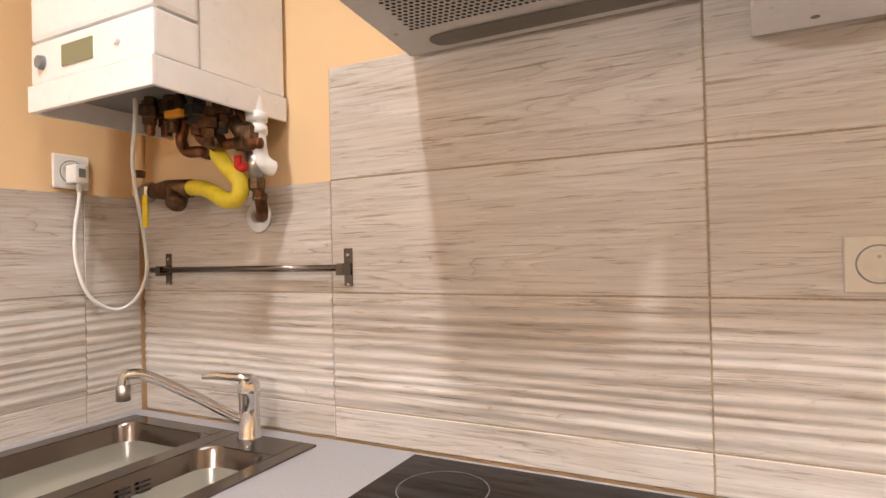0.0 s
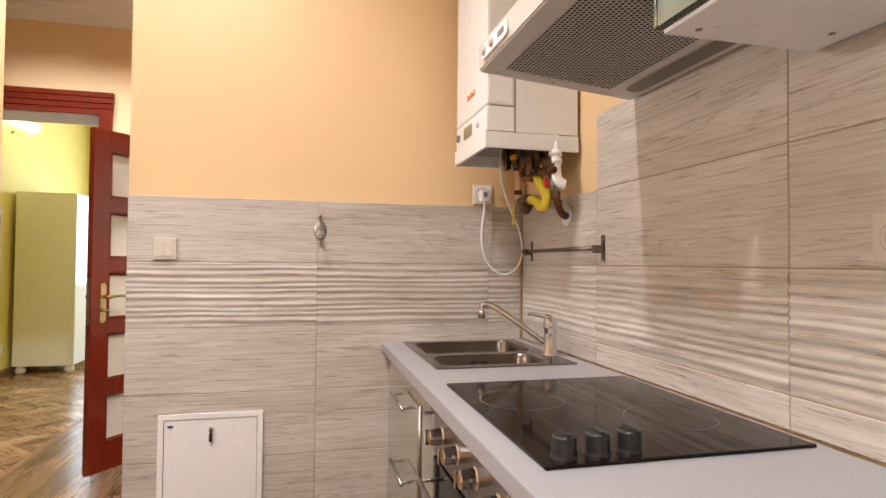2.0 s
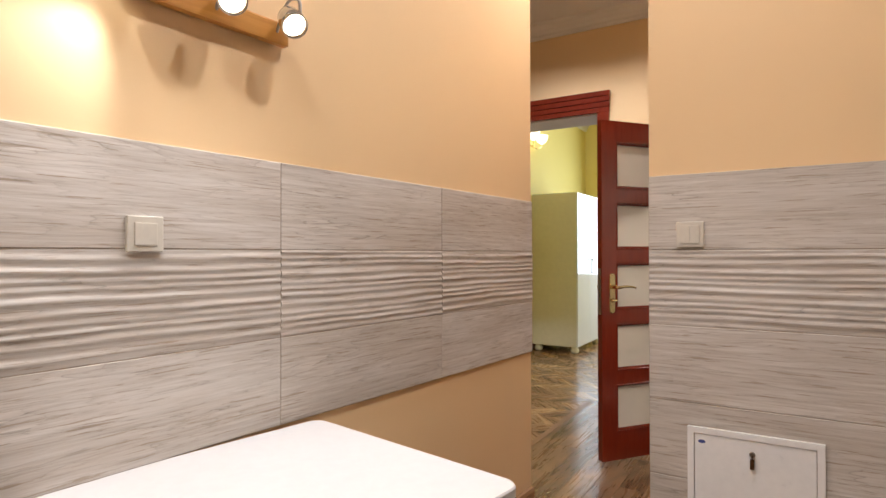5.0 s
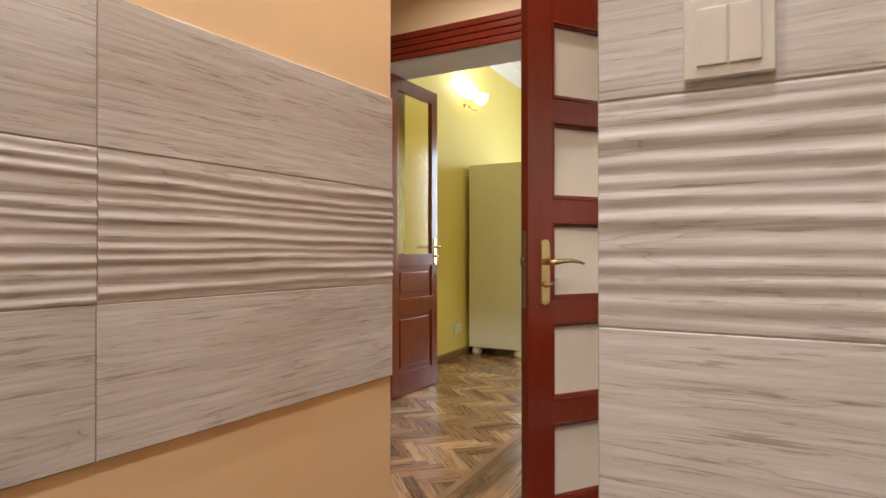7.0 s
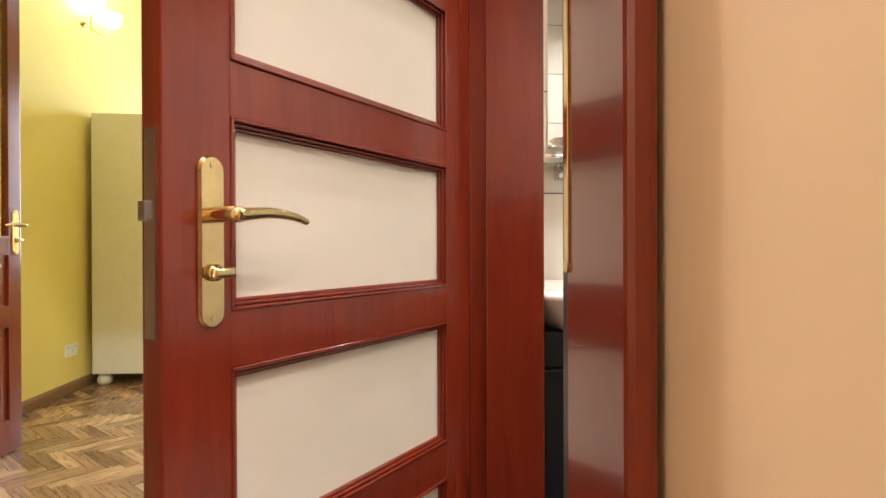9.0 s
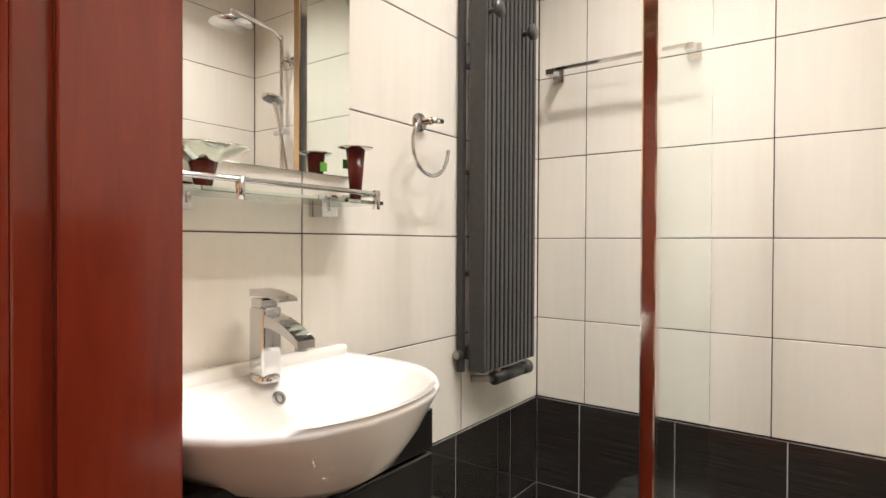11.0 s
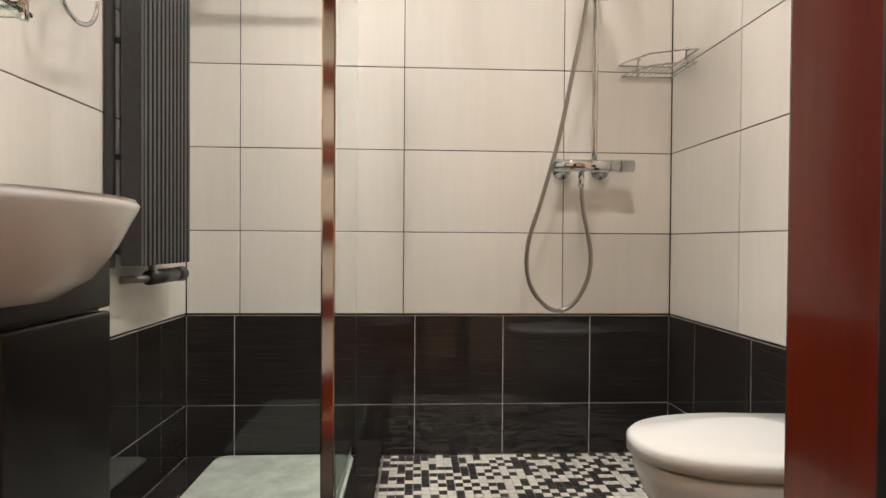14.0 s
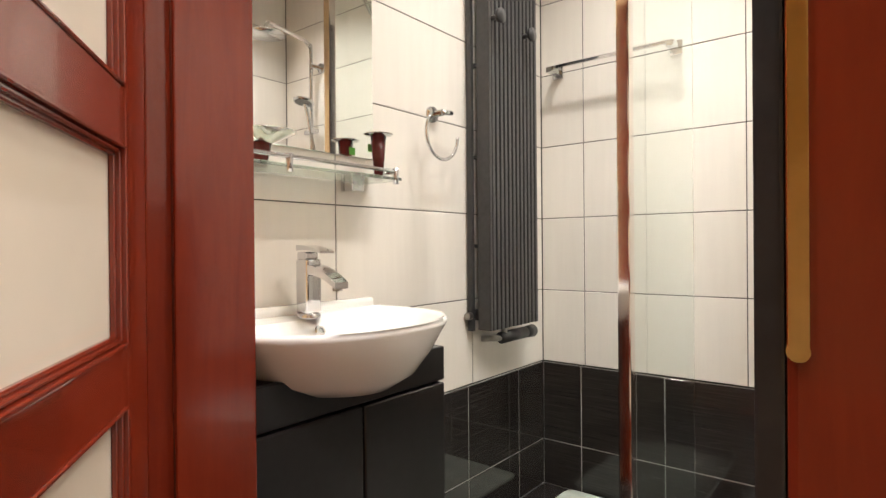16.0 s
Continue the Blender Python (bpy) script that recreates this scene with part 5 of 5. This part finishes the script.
for y in (VY0 + 0.05, VY1 - 0.05):
    for x in (-1.98, VX - 0.06):
        part("leg", tube([(x, y, BF), (x, y, 0.15)], 0.015, 12), BLACKP, va, smooth=True)

# shower screen
ss = thing("shower_screen", "clear glass shower screen with a polished edge profile", "shower screen")
GXS = -1.444
gp = part("glass", B(GXS - 0.004, GXS + 0.004, -0.642, -0.034, 0.128, 2.10, 0.0015, 1), GLASS, ss, "clear glass panel")
part("profile", B(GXS - 0.017, GXS + 0.017, -0.672, -0.639, 0.128, 2.12, 0.004), COPPERP, ss, "mirror-polished edge profile")
gp.visible_shadow = False
rod = part("support_rod", tube([(GXS, -0.50, 2.10), (-1.140, -0.031, 2.075)], 0.009, 14), SATIN, ss, "steel support rod", smooth=True)
part("rod_flange", B(-1.160, -1.120, -0.042, -0.0305, 2.045, 2.10, 0.004), SATIN, rod)

# towel rail on the shower wall
tl_ = thing("towel_rail", "chrome towel rail with square ends", "towel rail")
part("bar", B(-1.95, -1.495, -0.106, -0.094, 1.738, 1.750, 0.002), CHROME, tl_)
for x in (-1.95, -1.50):
    part("end_block", join(B(x - 0.014, x + 0.014, -0.110, -0.0305, 1.728, 1.748, 0.002), B(x - 0.022, x + 0.022, -0.040, -0.0305, 1.715, 1.765, 0.003)), CHROME, tl_)

# shower set
sw = thing("shower_set", "chrome thermostatic shower set with rain head and hand shower", "shower")
SXC = -0.612
th = part("thermostat", tube([(-0.762, -0.105, 1.103), (-0.482, -0.105, 1.103)], 0.021, 20), CHROME, sw, "chrome thermostat bar", smooth=True)
for x in (-0.523, -0.563):
    part("grip_ring", tube([(x, -0.105, 1.103), (x - 0.004, -0.105, 1.103)], 0.0222, 20), SATIN, th)
for x in (-0.715, -0.575):
    part("rosette", lathe([(0, 0.062), (0.018, 0.062), (0.020, 0.012), (0.032, 0.010), (0.034, 0.0004)], 20, (x, -0.03, 1.095), RX(90)), CHROME, th, smooth=True)
ri = part("riser", tube(smoothline([(SXC, -0.085, 1.12), (SXC, -0.085, 1.6), (SXC, -0.085, 2.13), (SXC - 0.003, -0.10, 2.165), (SXC - 0.010, -0.14, 2.185), (SXC - 0.06, -0.36, 2.19), (SXC - 0.07, -0.41, 2.185), (SXC - 0.072, -0.42, 2.15)], 6), 0.0105, 14), CHROME, sw, smooth=True)
part("rain_head", lathe([(0.012, 0.028), (0.016, 0.012), (0.09, 0.004), (0.095, -0.004), (0.0, -0.005)], 28, (SXC - 0.072, -0.42, 2.125)), CHROME, ri, "round rain shower head", smooth=True)
part("wall_holder", lathe([(0, 0.075), (0.010, 0.075), (0.010, 0.014), (0.026, 0.012), (0.028, 0.0004)], 20, (-0.640, -0.03, 2.055), RX(90)), CHROME, ri, smooth=True)
sl = part("slider", join(B(-0.665, -0.565, -0.100, -0.076, 1.682, 1.706, 0.005), tube([(-0.650, -0.09, 1.694), (-0.652, -0.13, 1.700)], 0.014, 14)), CHROME, sw)
hs = part("hand_shower", tube(smoothline([(-0.655, -0.125, 1.675), (-0.656, -0.135, 1.73), (-0.658, -0.150, 1.79), (-0.658, -0.165, 1.831)], 5), [0.011 + 0.0002 * k for k in range(16)], 12), CHROME, sw, smooth=True)
part("hand_head", lathe([(0, 0.020), (0.030, 0.016), (0.056, 0.006), (0.058, -0.004), (0, -0.006)], 26, (-0.658, -0.172, 1.838), RX(-14)), CHROME, hs, smooth=True)
part("hand_plate", lathe([(0, -0.0075), (0.048, -0.0075)], 26, (-0.658, -0.172, 1.838), RX(-14)), speckled("grey_spray_plate", (0.22, 0.22, 0.22), 0.4, 0.3, 120), hs)
part("hose", tube(smoothline([(-0.655, -0.125, 1.672), (-0.662, -0.11, 1.60), (-0.70, -0.10, 1.40), (-0.745, -0.095, 1.18), (-0.80, -0.09, 0.98), (-0.845, -0.085, 0.82), (-0.835, -0.085, 0.69), (-0.765, -0.085, 0.605), (-0.690, -0.085, 0.615), (-0.635, -0.085, 0.70), (-0.622, -0.085, 0.80), (-0.648, -0.085, 0.94), (-0.658, -0.085, 1.04), (-0.658, -0.085, 1.085)], 8), 0.0075, 12), SATIN, sw, "steel shower hose", smooth=True)
part("hose_nut", tube([(-0.658, -0.085, 1.03), (-0.658, -0.085, 1.09)], 0.011, 12), CHROME, sw, smooth=True)

# corner basket
cbk = thing("corner_basket", "chrome wire corner basket in the shower", "basket")


def wire(pts, r=0.0022):
    return tube(pts, r, 8)


C = Vector((BX1, BY1, 0))


def tri(z, s):
    return [(C.x - 0.006, C.y - 0.006, z), (C.x - 0.006, C.y - s, z), (C.x - 0.05, C.y - s * 0.95, z), (C.x - s * 0.72, C.y - s * 0.72, z), (C.x - s * 0.95, C.y - 0.05, z), (C.x - s, C.y - 0.006, z)]


for z, s in ((1.470, 0.20), (1.432, 0.19)):
    bm = tube(tri(z, s), 0.003, 8, closed=True)
    part("frame_wire", bm, CHROME, cbk, smooth=True)
bm = bmesh.new()
for k in range(9):
    u = 0.02 + 0.02 * k
    tube([(C.x - u, C.y - 0.008, 1.430), (C.x - u, C.y - max(0.02, min(0.18, 0.30 - u * 1.2)), 1.430)], 0.0016, 6, bm)
part("floor_wires", bm, CHROME, cbk, smooth=True)
for x, y in ((C.x - 0.13, C.y - 0.008), (C.x - 0.008, C.y - 0.12)):
    part("hook", tube(smoothline([(x, y, 1.432), (x, y, 1.485), (x, y - 0.008, 1.497), (x, y - 0.014, 1.487)], 4), 0.004, 8), CHROME, cbk, smooth=True)

# toilet
wcx = thing("toilet", "white wall-hung ceramic toilet with closed lid", "toilet", (-0.3135, -0.835, -0.084))
wcx.scale = (1.07, 0.93, 1.0)


def dloop(L, hw, z, x0=0.0, n=24, p=2.3):
    pts = [(-x0, -hw * 0.86, z), (-x0, hw * 0.86, z)]
    out = []
    for k in range(n + 1):
        a = math.pi * (0.5 + k / n)
        c, s_ = math.cos(a), math.sin(a)
        out.append((-(x0 + 0.35 * L) - 0.65 * L * abs(c) ** (2 / p), hw * (1 if s_ > 0 else -1) * abs(s_) ** (2 / p), z))
    return [(-x0, hw * 0.92, z)] + out + [(-x0, -hw * 0.92, z)]


part("bowl", loft(bmesh.new(), [dloop(0.22, 0.10, 0.21), dloop(0.30, 0.135, 0.25), dloop(0.37, 0.165, 0.34), dloop(0.405, 0.176, 0.42), dloop(0.41, 0.178, 0.452), dloop(0.40, 0.172, 0.456)]), CERAMIC, wcx, smooth=True)
part("lid", loft(bmesh.new(), [dloop(0.405, 0.176, 0.462), dloop(0.42, 0.184, 0.464), dloop(0.42, 0.184, 0.492), dloop(0.412, 0.178, 0.500), dloop(0.30, 0.12, 0.503), dloop(0.1, 0.03, 0.504)]), mat("white_lid", (0.84, 0.83, 0.80), 0.12), wcx, "white closed lid", smooth=True)
part("hinge_block", B(-0.04, -0.001, -0.13, 0.13, 0.455, 0.485, 0.006), CHROME, wcx)
cs = thing("cistern_box", "boxed-in cistern clad in black tiles", "cistern box", kind="structure")
part("core", B(-0.442, BX1 - 0.0003, BY0 + 0.002, -0.955, BF, 1.222), GROUT_B, cs)

# kerb and mat
kb = thing("shower_kerb", "low kerb clad in dark tiles", "kerb")
part("core", B(-1.424, -1.352, -0.80, -0.032, BF, 0.124), GROUT_W, kb)
mt = thing("bath_mat", "pale green marbled bath mat with rounded corners", "bath mat")
part("pad", loft(bmesh.new(), [rrect(-1.915, -1.445, -0.72, -0.045, 0.04, BF + 0.002), rrect(-1.917, -1.443, -0.722, -0.043, 0.04, BF + 0.008), rrect(-1.910, -1.450, -0.715, -0.05, 0.038, BF + 0.013)]), MAT_M, mt)
dg = thing("floor_drain", "square steel floor drain grating", "drain")
part("frame", B(-0.812, -0.712, -0.51, -0.41, BF + 0.001, BF + 0.004, 0.001), SATIN, dg)
bm = bmesh.new()
for i in range(4):
    for j in range(4):
        box(bm, -0.802 + 0.0215 * i, -0.787 + 0.0215 * i, -0.500 + 0.0215 * j, -0.485 + 0.0215 * j, BF + 0.0042, BF + 0.0046)
part("slots", bm, HOLE, dg)

ORIGIN[1] = 0.0

# ---- tiles: walls, floors ----
def tile_mesh(w, h, th, bev=0.0012):
    """A tile in the xz plane from the origin, its face at y = 0, its back at y = th."""
    bm = B(0, w, 0, th, 0, h)
    bmesh.ops.bevel(bm, geom=[e for e in bm.edges if all(v.co.y < 1e-6 for v in e.verts)], offset=bev, segments=1, affect="EDGES")
    return bm


def wave_mesh(w, h, th, seed, ridges=11):
    """A tile with hand-made looking horizontal ridges."""
    rnd = random.Random(seed)
    nu, nv = max(4, int(w / 0.045)), 54
    bm = bmesh.new()
    ph = rnd.uniform(0, 6)
    grid = []
    for j in range(nv + 1):
        v = j / nv
        row = []
        for i in range(nu + 1):
            u = i / nu
            wob = 0.035 * math.sin(u * w * 9 + ph + v * 4) + 0.02 * math.sin(u * w * 21 + ph * 2 + v * 9)
            a = 2 * math.pi * (ridges * v + wob * 2.2 + 0.18 * math.sin(v * 17 + ph))
            edge = min(1, v / 0.02, (1 - v) / 0.02)
            d = 0.0050 * (0.5 + 0.5 * math.cos(a)) ** 1.3 * (0.8 + 0.2 * math.sin(v * 23 + u * w * 6 + ph)) * edge
            row.append(bm.verts.new((u * w, 0.001 - d, v * h)))
        grid.append(row)
    for j in range(nv):
        for i in range(nu):
            f = bm.faces.new((grid[j][i], grid[j][i + 1], grid[j + 1][i + 1], grid[j + 1][i]))
            f.smooth = True
    edge_ = [grid[0][i] for i in range(nu + 1)] + [grid[j][nu] for j in range(1, nv + 1)] + [grid[nv][i] for i in range(nu - 1, -1, -1)] + [grid[j][0] for j in range(nv - 1, 0, -1)]
    rim_ = [bm.verts.new(v.co) for v in edge_]
    back = [bm.verts.new((v.co.x, th, v.co.z)) for v in rim_]
    n_ = len(rim_)
    for k in range(n_):
        bm.faces.new((rim_[(k + 1) % n_], rim_[k], back[k], back[(k + 1) % n_]))
    return bm


CACHE = {}


def place_tile(parent, m, w, h, material, th=0.0098, wave=False, name="tile"):
    key = (round(w, 3), round(h, 3), material.name, th, wave)
    if wave:
        key += (random.randrange(3),)
    if key not in CACHE:
        bm = wave_mesh(w, h, th, len(CACHE)) if wave else tile_mesh(w, h, th)
        me = bpy.data.meshes.new(name)
        bm.to_mesh(me)
        bm.free()
        me.materials.append(material)
        CACHE[key] = me
    ob = new(name, CACHE[key])
    ob.parent = parent
    ob.matrix_basis = m
    return ob


def tile_wall(parent, frame_m, cuts_u, cuts_z, material, gap=0.0025, wave_rows=(), skip=None, th=0.0098, grout=None):
    """Tiles between the joints of a wall; frame_m maps (u, out, z) with the face at out = 0 and +y into the wall."""
    if grout:
        fill = part("grout", B(cuts_u[0], cuts_u[-1], 0.0019, th - 0.0004, cuts_z[0], cuts_z[-1] - 0.002), grout, parent)
        fill.matrix_basis = frame_m
    for a, b in zip(cuts_u, cuts_u[1:]):
        for c, d in zip(cuts_z, cuts_z[1:]):
            if skip and skip(a, b, c, d):
                continue
            g = gap / 2
            place_tile(parent, frame_m @ Matrix.Translation((a + g, 0, c + g)), b - a - gap, d - c - gap, material, th, c in wave_rows)


R90 = RZ(90)
# hob wall: u = x, face towards -y
tile_wall(wall_hob, Matrix.Identity(4), [0.002, 0.640], [0.93, 1.0, 1.25, 1.5], TRAV, 0.0028, (1.0,), grout=GROUT_L)
tile_wall(wall_hob, Matrix.Identity(4), [0.640, 1.398, 2.15, 2.90, 3.59], [0.93, 1.0, 1.25, 1.5, 1.75], TRAV, 0.0032, (1.0,), grout=GROUT)
# sink wall: face towards +x, u = y from the corner end
tile_wall(wall_sink, R90, [-1.568, -0.877, -0.159, -0.0105], [0.0, 0.25, 0.5, 0.75, 1.0, 1.25, 1.5], TRAV, 0.0024, (1.0,), grout=GROUT_L)
# table wall
ang = math.atan2(TWD.y, TWD.x) + math.pi
MT = Matrix.Translation(tw(0, 0, 0)) @ Matrix.Rotation(ang, 4, "Z")
if (MT.to_3x3() @ Vector((0, 1, 0))).dot(TWN) > 0:
    MT = Matrix.Translation(tw(0, 0, 0)) @ Matrix.Rotation(math.atan2(TWD.y, TWD.x), 4, "Z")
    us = [-4.2, -3.797, -3.044, -2.290, -1.530, -0.761, -0.002]
else:
    us = [0.002, 0.761, 1.530, 2.290, 3.044, 3.797, 4.2]
tile_wall(wall_table, MT, us, [0.75, 1.0, 1.25, 1.5], TRAV, 0.0024, (1.0,), grout=GROUT_L)

# bathroom walls
ORIGIN[1] = BATH_Y
LR = [0.58, 0.87, 1.16, 1.45, 1.74, 2.03, 2.32, 2.60]
DR = [BF, 0.258, 0.5745]
tile_wall(wall_shower, Matrix.Translation((0, BY1, 0)), [BX0 + 0.001, -1.846, -1.276, -0.706, BX1 - 0.001], LR, BTILE, 0.0030, th=0.0078, grout=GROUT_B)
tile_wall(wall_shower, Matrix.Translation((0, BY1, 0)), [BX0 + 0.001, -1.864, -1.549, -1.234, -0.919, -0.604, BX1 - 0.001], DR, DTILE, 0.0034, th=0.0039, grout=GROUT_W)
ML = Matrix.Translation((BX0, 0, 0)) @ R90
tile_wall(wall_basin, ML, [BY0 + 0.001, -1.127, -0.525, BY1 - 0.001], LR, BTILE, 0.0030, th=0.0078, grout=GROUT_B)
tile_wall(wall_basin, ML, [BY0 + 0.001, -1.18, -0.865, -0.55, -0.222, BY1 - 0.001], DR, DTILE, 0.0034, th=0.0039, grout=GROUT_W)
MR = Matrix.Translation((BX1, 0, 0)) @ RZ(-90)
tile_wall(wall_toilet, MR, [-BY1 + 0.001, 0.465, 1.035, -BY0 - 0.001], LR, BTILE, 0.0030, th=0.0078, grout=GROUT_B)
tile_wall(wall_toilet, MR, [-BY1 + 0.001, 0.215, 0.53, 0.845, 1.16, -BY0 - 0.001], DR, DTILE, 0.0034, th=0.0039, grout=GROUT_W)
tile_wall(cs, Matrix.Translation((-0.45, 0, 0)) @ RZ(-90), [0.955, 1.25, -BY0 - 0.003], [BF, 0.5745, 0.89, 1.222], DTILE, 0.0032, th=0.0078)
tile_wall(cs, Matrix.Translation((0, -0.947, 0)) @ RZ(180), [-BX1 + 0.0005, 0.442], [BF, 0.5745, 0.89, 1.222], DTILE, 0.0032, th=0.0078)
part("top", B(-0.45, BX1 - 0.0003, BY0 + 0.002, -0.947, 1.2222, 1.230, 0.001), DTILE, cs, "black tiled top")
for w_, bb in ((wall_shower, (BX0, BX1, BY1 + 0.004, BY1 + 0.0079)), (wall_basin, (BX0 - 0.0079, BX0 - 0.004, BY0, BY1)), (wall_toilet, (BX1 + 0.004, BX1 + 0.0079, BY0, BY1))):
    part("grout_band", B(*bb, BF, 0.5745), GROUT_W, w_, "pale grout between the dark tiles")
# kerb tiles
for y0, y1 in ((-0.80, -0.56), (-0.558, -0.275), (-0.273, -0.034)):
    part("tile", B(-1.428, -1.348, y0 + 0.001, y1 - 0.001, 0.1242, 0.1322, 0.0015, 1), DTILE, kb)
    part("tile", B(-1.3518, -1.345, y0 + 0.001, y1 - 0.001, BF + 0.001, 0.123, 0.001, 1), DTILE, kb)
# dark bathroom floor tiles left of the kerb and in front
for i, (x0, x1) in enumerate(((BX0, -1.75), (-1.75, -1.435))):
    for y0, y1 in ((-0.31, BY1), (-0.63, -0.31), (-0.95, -0.63), (-1.27, -0.95), (BY0, -1.27)):
        ob = part("tile", B(x0 + 0.002, x1 - 0.002, y0 + 0.002, y1 - 0.002, BF - 0.0039, BF, 0.001, 1), DTILE, floor_bath)
for x0, x1 in ((-1.435, -1.12), (-1.12, -0.80), (-0.80, BX1)):
    for y0, y1 in ((-1.27, -0.81), (BY0, -1.27)):
        part("tile", B(x0 + 0.002, x1 - 0.002, y0 + 0.002, y1 - 0.002, BF - 0.0039, BF, 0.001, 1), DTILE, floor_bath)

# shower mosaic: small squares, black and white by chance
rnd = random.Random(7)
cell = 0.0262
nx, ny = int((1.342 + BX1) / cell), int(0.77 / cell)
light, dark = bmesh.new(), bmesh.new()
near = []
for i in range(nx + 1):
    for j in range(ny + 1):
        x0, y1 = -1.342 + i * cell, BY1 - 0.004 - j * cell
        x1 = min(x0 + cell, BX1 - 0.003)
        if -0.815 < x0 + cell / 2 < -0.709 and -0.513 < y1 - cell / 2 < -0.407:
            continue
        tgt = dark if ((i + j) % 2 == 0) != (rnd.random() < 0.22) else light
        g = 0.0012
        zt = BF + rnd.uniform(0.0, 0.0006)
        lo = [tgt.verts.new(p) for p in ((x0 + g, y1 - cell + g, BF - 0.004), (x1 - g, y1 - cell + g, BF - 0.004), (x1 - g, y1 - g, BF - 0.004), (x0 + g, y1 - g, BF - 0.004))]
        hi = [tgt.verts.new((v.co.x, v.co.y, zt)) for v in lo]
        tgt.faces.new(hi)
        for k in range(4):
            tgt.faces.new((lo[k], lo[(k + 1) % 4], hi[(k + 1) % 4], hi[k]))
tagged(part("mosaic_light", light, MOSW, floor_bath), "ivory mosaic squares of the shower floor", kind="stuff")
tagged(part("mosaic_dark", dark, MOSD, floor_bath), "black mosaic squares of the shower floor", kind="stuff")


ORIGIN[1] = 0.0


# ---- parquet ----
def block_mesh(w, h, th=0.012, material=None, name="parquet_block"):
    bm = B(-w / 2, w / 2, -h / 2, h / 2, -th, 0)
    bmesh.ops.bevel(bm, geom=[e for e in bm.edges if all(v.co.z > -1e-6 for v in e.verts)], offset=0.0008, segments=1, affect="EDGES")
    me = bpy.data.meshes.new(name)
    bm.to_mesh(me)
    bm.free()
    me.materials.append(material or FLOORW)
    return me


def herringbone(parent, x0, x1, y0, y1, L, W, ang_deg, limit, label=""):
    """Herringbone blocks in a rectangle: the ones nearest the doorway as pieces, the rest joined."""
    me = block_mesh(L - 0.0015, W - 0.0015)
    cells = []
    s = W
    R = Matrix.Rotation(radians(ang_deg), 2)
    n = int(max(x1 - x0, y1 - y0) / W) + 10
    k = int(round(L / W))
    cx, cy = (x0 + x1) / 2, (y0 + y1) / 2
    for a in range(-n, n):
        for b in range(-n, n):
            # one horizontal and one vertical block per lattice cell
            if (a - b) % (2 * k) == 0:
                for bx, by, rot in ((a * s + L / 2, b * s + W / 2, 0), (a * s + L + W / 2 - 0 * s, b * s + W - L / 2 + 0 * s, 90)):
                    p = R @ Vector((bx, by))
                    cells.append((cx + p.x, cy + p.y, rot + ang_deg))
    seen = set()
    out = []
    for x, y, r in cells:
        if not (x0 + 0.01 < x < x1 - 0.01 and y0 + 0.01 < y < y1 - 0.01):
            continue
        key = (round(x, 3), round(y, 3))
        if key in seen:
            continue
        seen.add(key)
        out.append((x, y, r))
    return me, out


rnd = random.Random(11)


def lay(parent, me, spots, picked, z=0.0):
    spots.sort(key=lambda q: picked(q))
    for k, (x, y, r) in enumerate(spots[:300]):
        ob = new("parquet_block", me)
        ob.parent = parent
        ob.matrix_world = pose(x, y, z + rnd.uniform(-0.0006, 0.0004), rnd.uniform(-0.15, 0.15), rnd.uniform(-0.15, 0.15), r + (180 if rnd.random() < 0.5 else 0))
    return spots[300:]


def joined(name, parent, me, spots, material, label):
    vs, fs = [], []
    base = [v.co.copy() for v in me.vertices]
    polys = [tuple(p.vertices) for p in me.polygons]
    for x, y, r in spots:
        m = pose(x, y, rnd.uniform(-0.0006, 0.0004), 0, 0, r)
        o = len(vs)
        vs += [tuple(m @ c) for c in base]
        fs += [tuple(i + o for i in p) for p in polys]
    mesh = bpy.data.meshes.new(name)
    mesh.from_pydata(vs, [], fs)
    mesh.materials.append(material)
    ob = new(name, mesh)
    ob.parent = parent
    return tagged(ob, label, kind="stuff")


def island_parquet(name):
    m = parquet(name, OAK_TONES)
    t = m.node_tree
    geo = t.nodes.new("ShaderNodeNewGeometry")
    oi = [n for n in t.nodes if n.type == "OBJECT_INFO"]
    for n in oi:
        for l in list(n.outputs["Random"].links):
            t.links.new(geo.outputs["Random Per Island"], l.to_socket)
    return m


ISLW = island_parquet("oak_parquet_joined")
# herringbone of the living room runs on through the doorway into the hall
me, spots = herringbone(floor_room, RX0, -0.40, -6.1, RY1, 0.30, 0.06, 45, 300)
spots = [q for q in spots if (q[0] < -2.60 and RY0 < q[1]) or (q[0] >= -2.60 and q[1] < -2.50)]
rest = lay(floor_room, me, spots, lambda q: (q[0] + 2.5) ** 2 + (q[1] + 3.1) ** 2)
joined("parquet_field", floor_room, me, rest, ISLW, "worn oak herringbone parquet of the living room")
# hall and kitchen: broad worn boards laid along the hall, over the edge of the herringbone
board = block_mesh(1.20 - 0.0015, 0.128 - 0.0015, 0.012, BOARDW, "floor_board")
y = -2.578 + 0.064
j = 0
while y < -0.05:
    x = -2.72 - 0.6 + (0.0, 0.47, 0.86, 0.25)[j % 4]
    while x < 4.2:
        ob = new("floor_board", board)
        ob.parent = floor
        ob.matrix_world = pose(min(max(x, -2.12), 3.0), y, 0.0028 + rnd.uniform(-0.0003, 0.0003) + (0.0006 if x < -2.12 or x > 3.0 else 0), 0, 0, 180 if rnd.random() < 0.5 else 0)
        x += 1.20
    y += 0.128
    j += 1
structure("border_strip", B(-2.718, -0.40, -2.620, -2.579, -0.012, 0.0040, 0.001), BASEW, "oak border strip between the parquet fields", "floor strip")
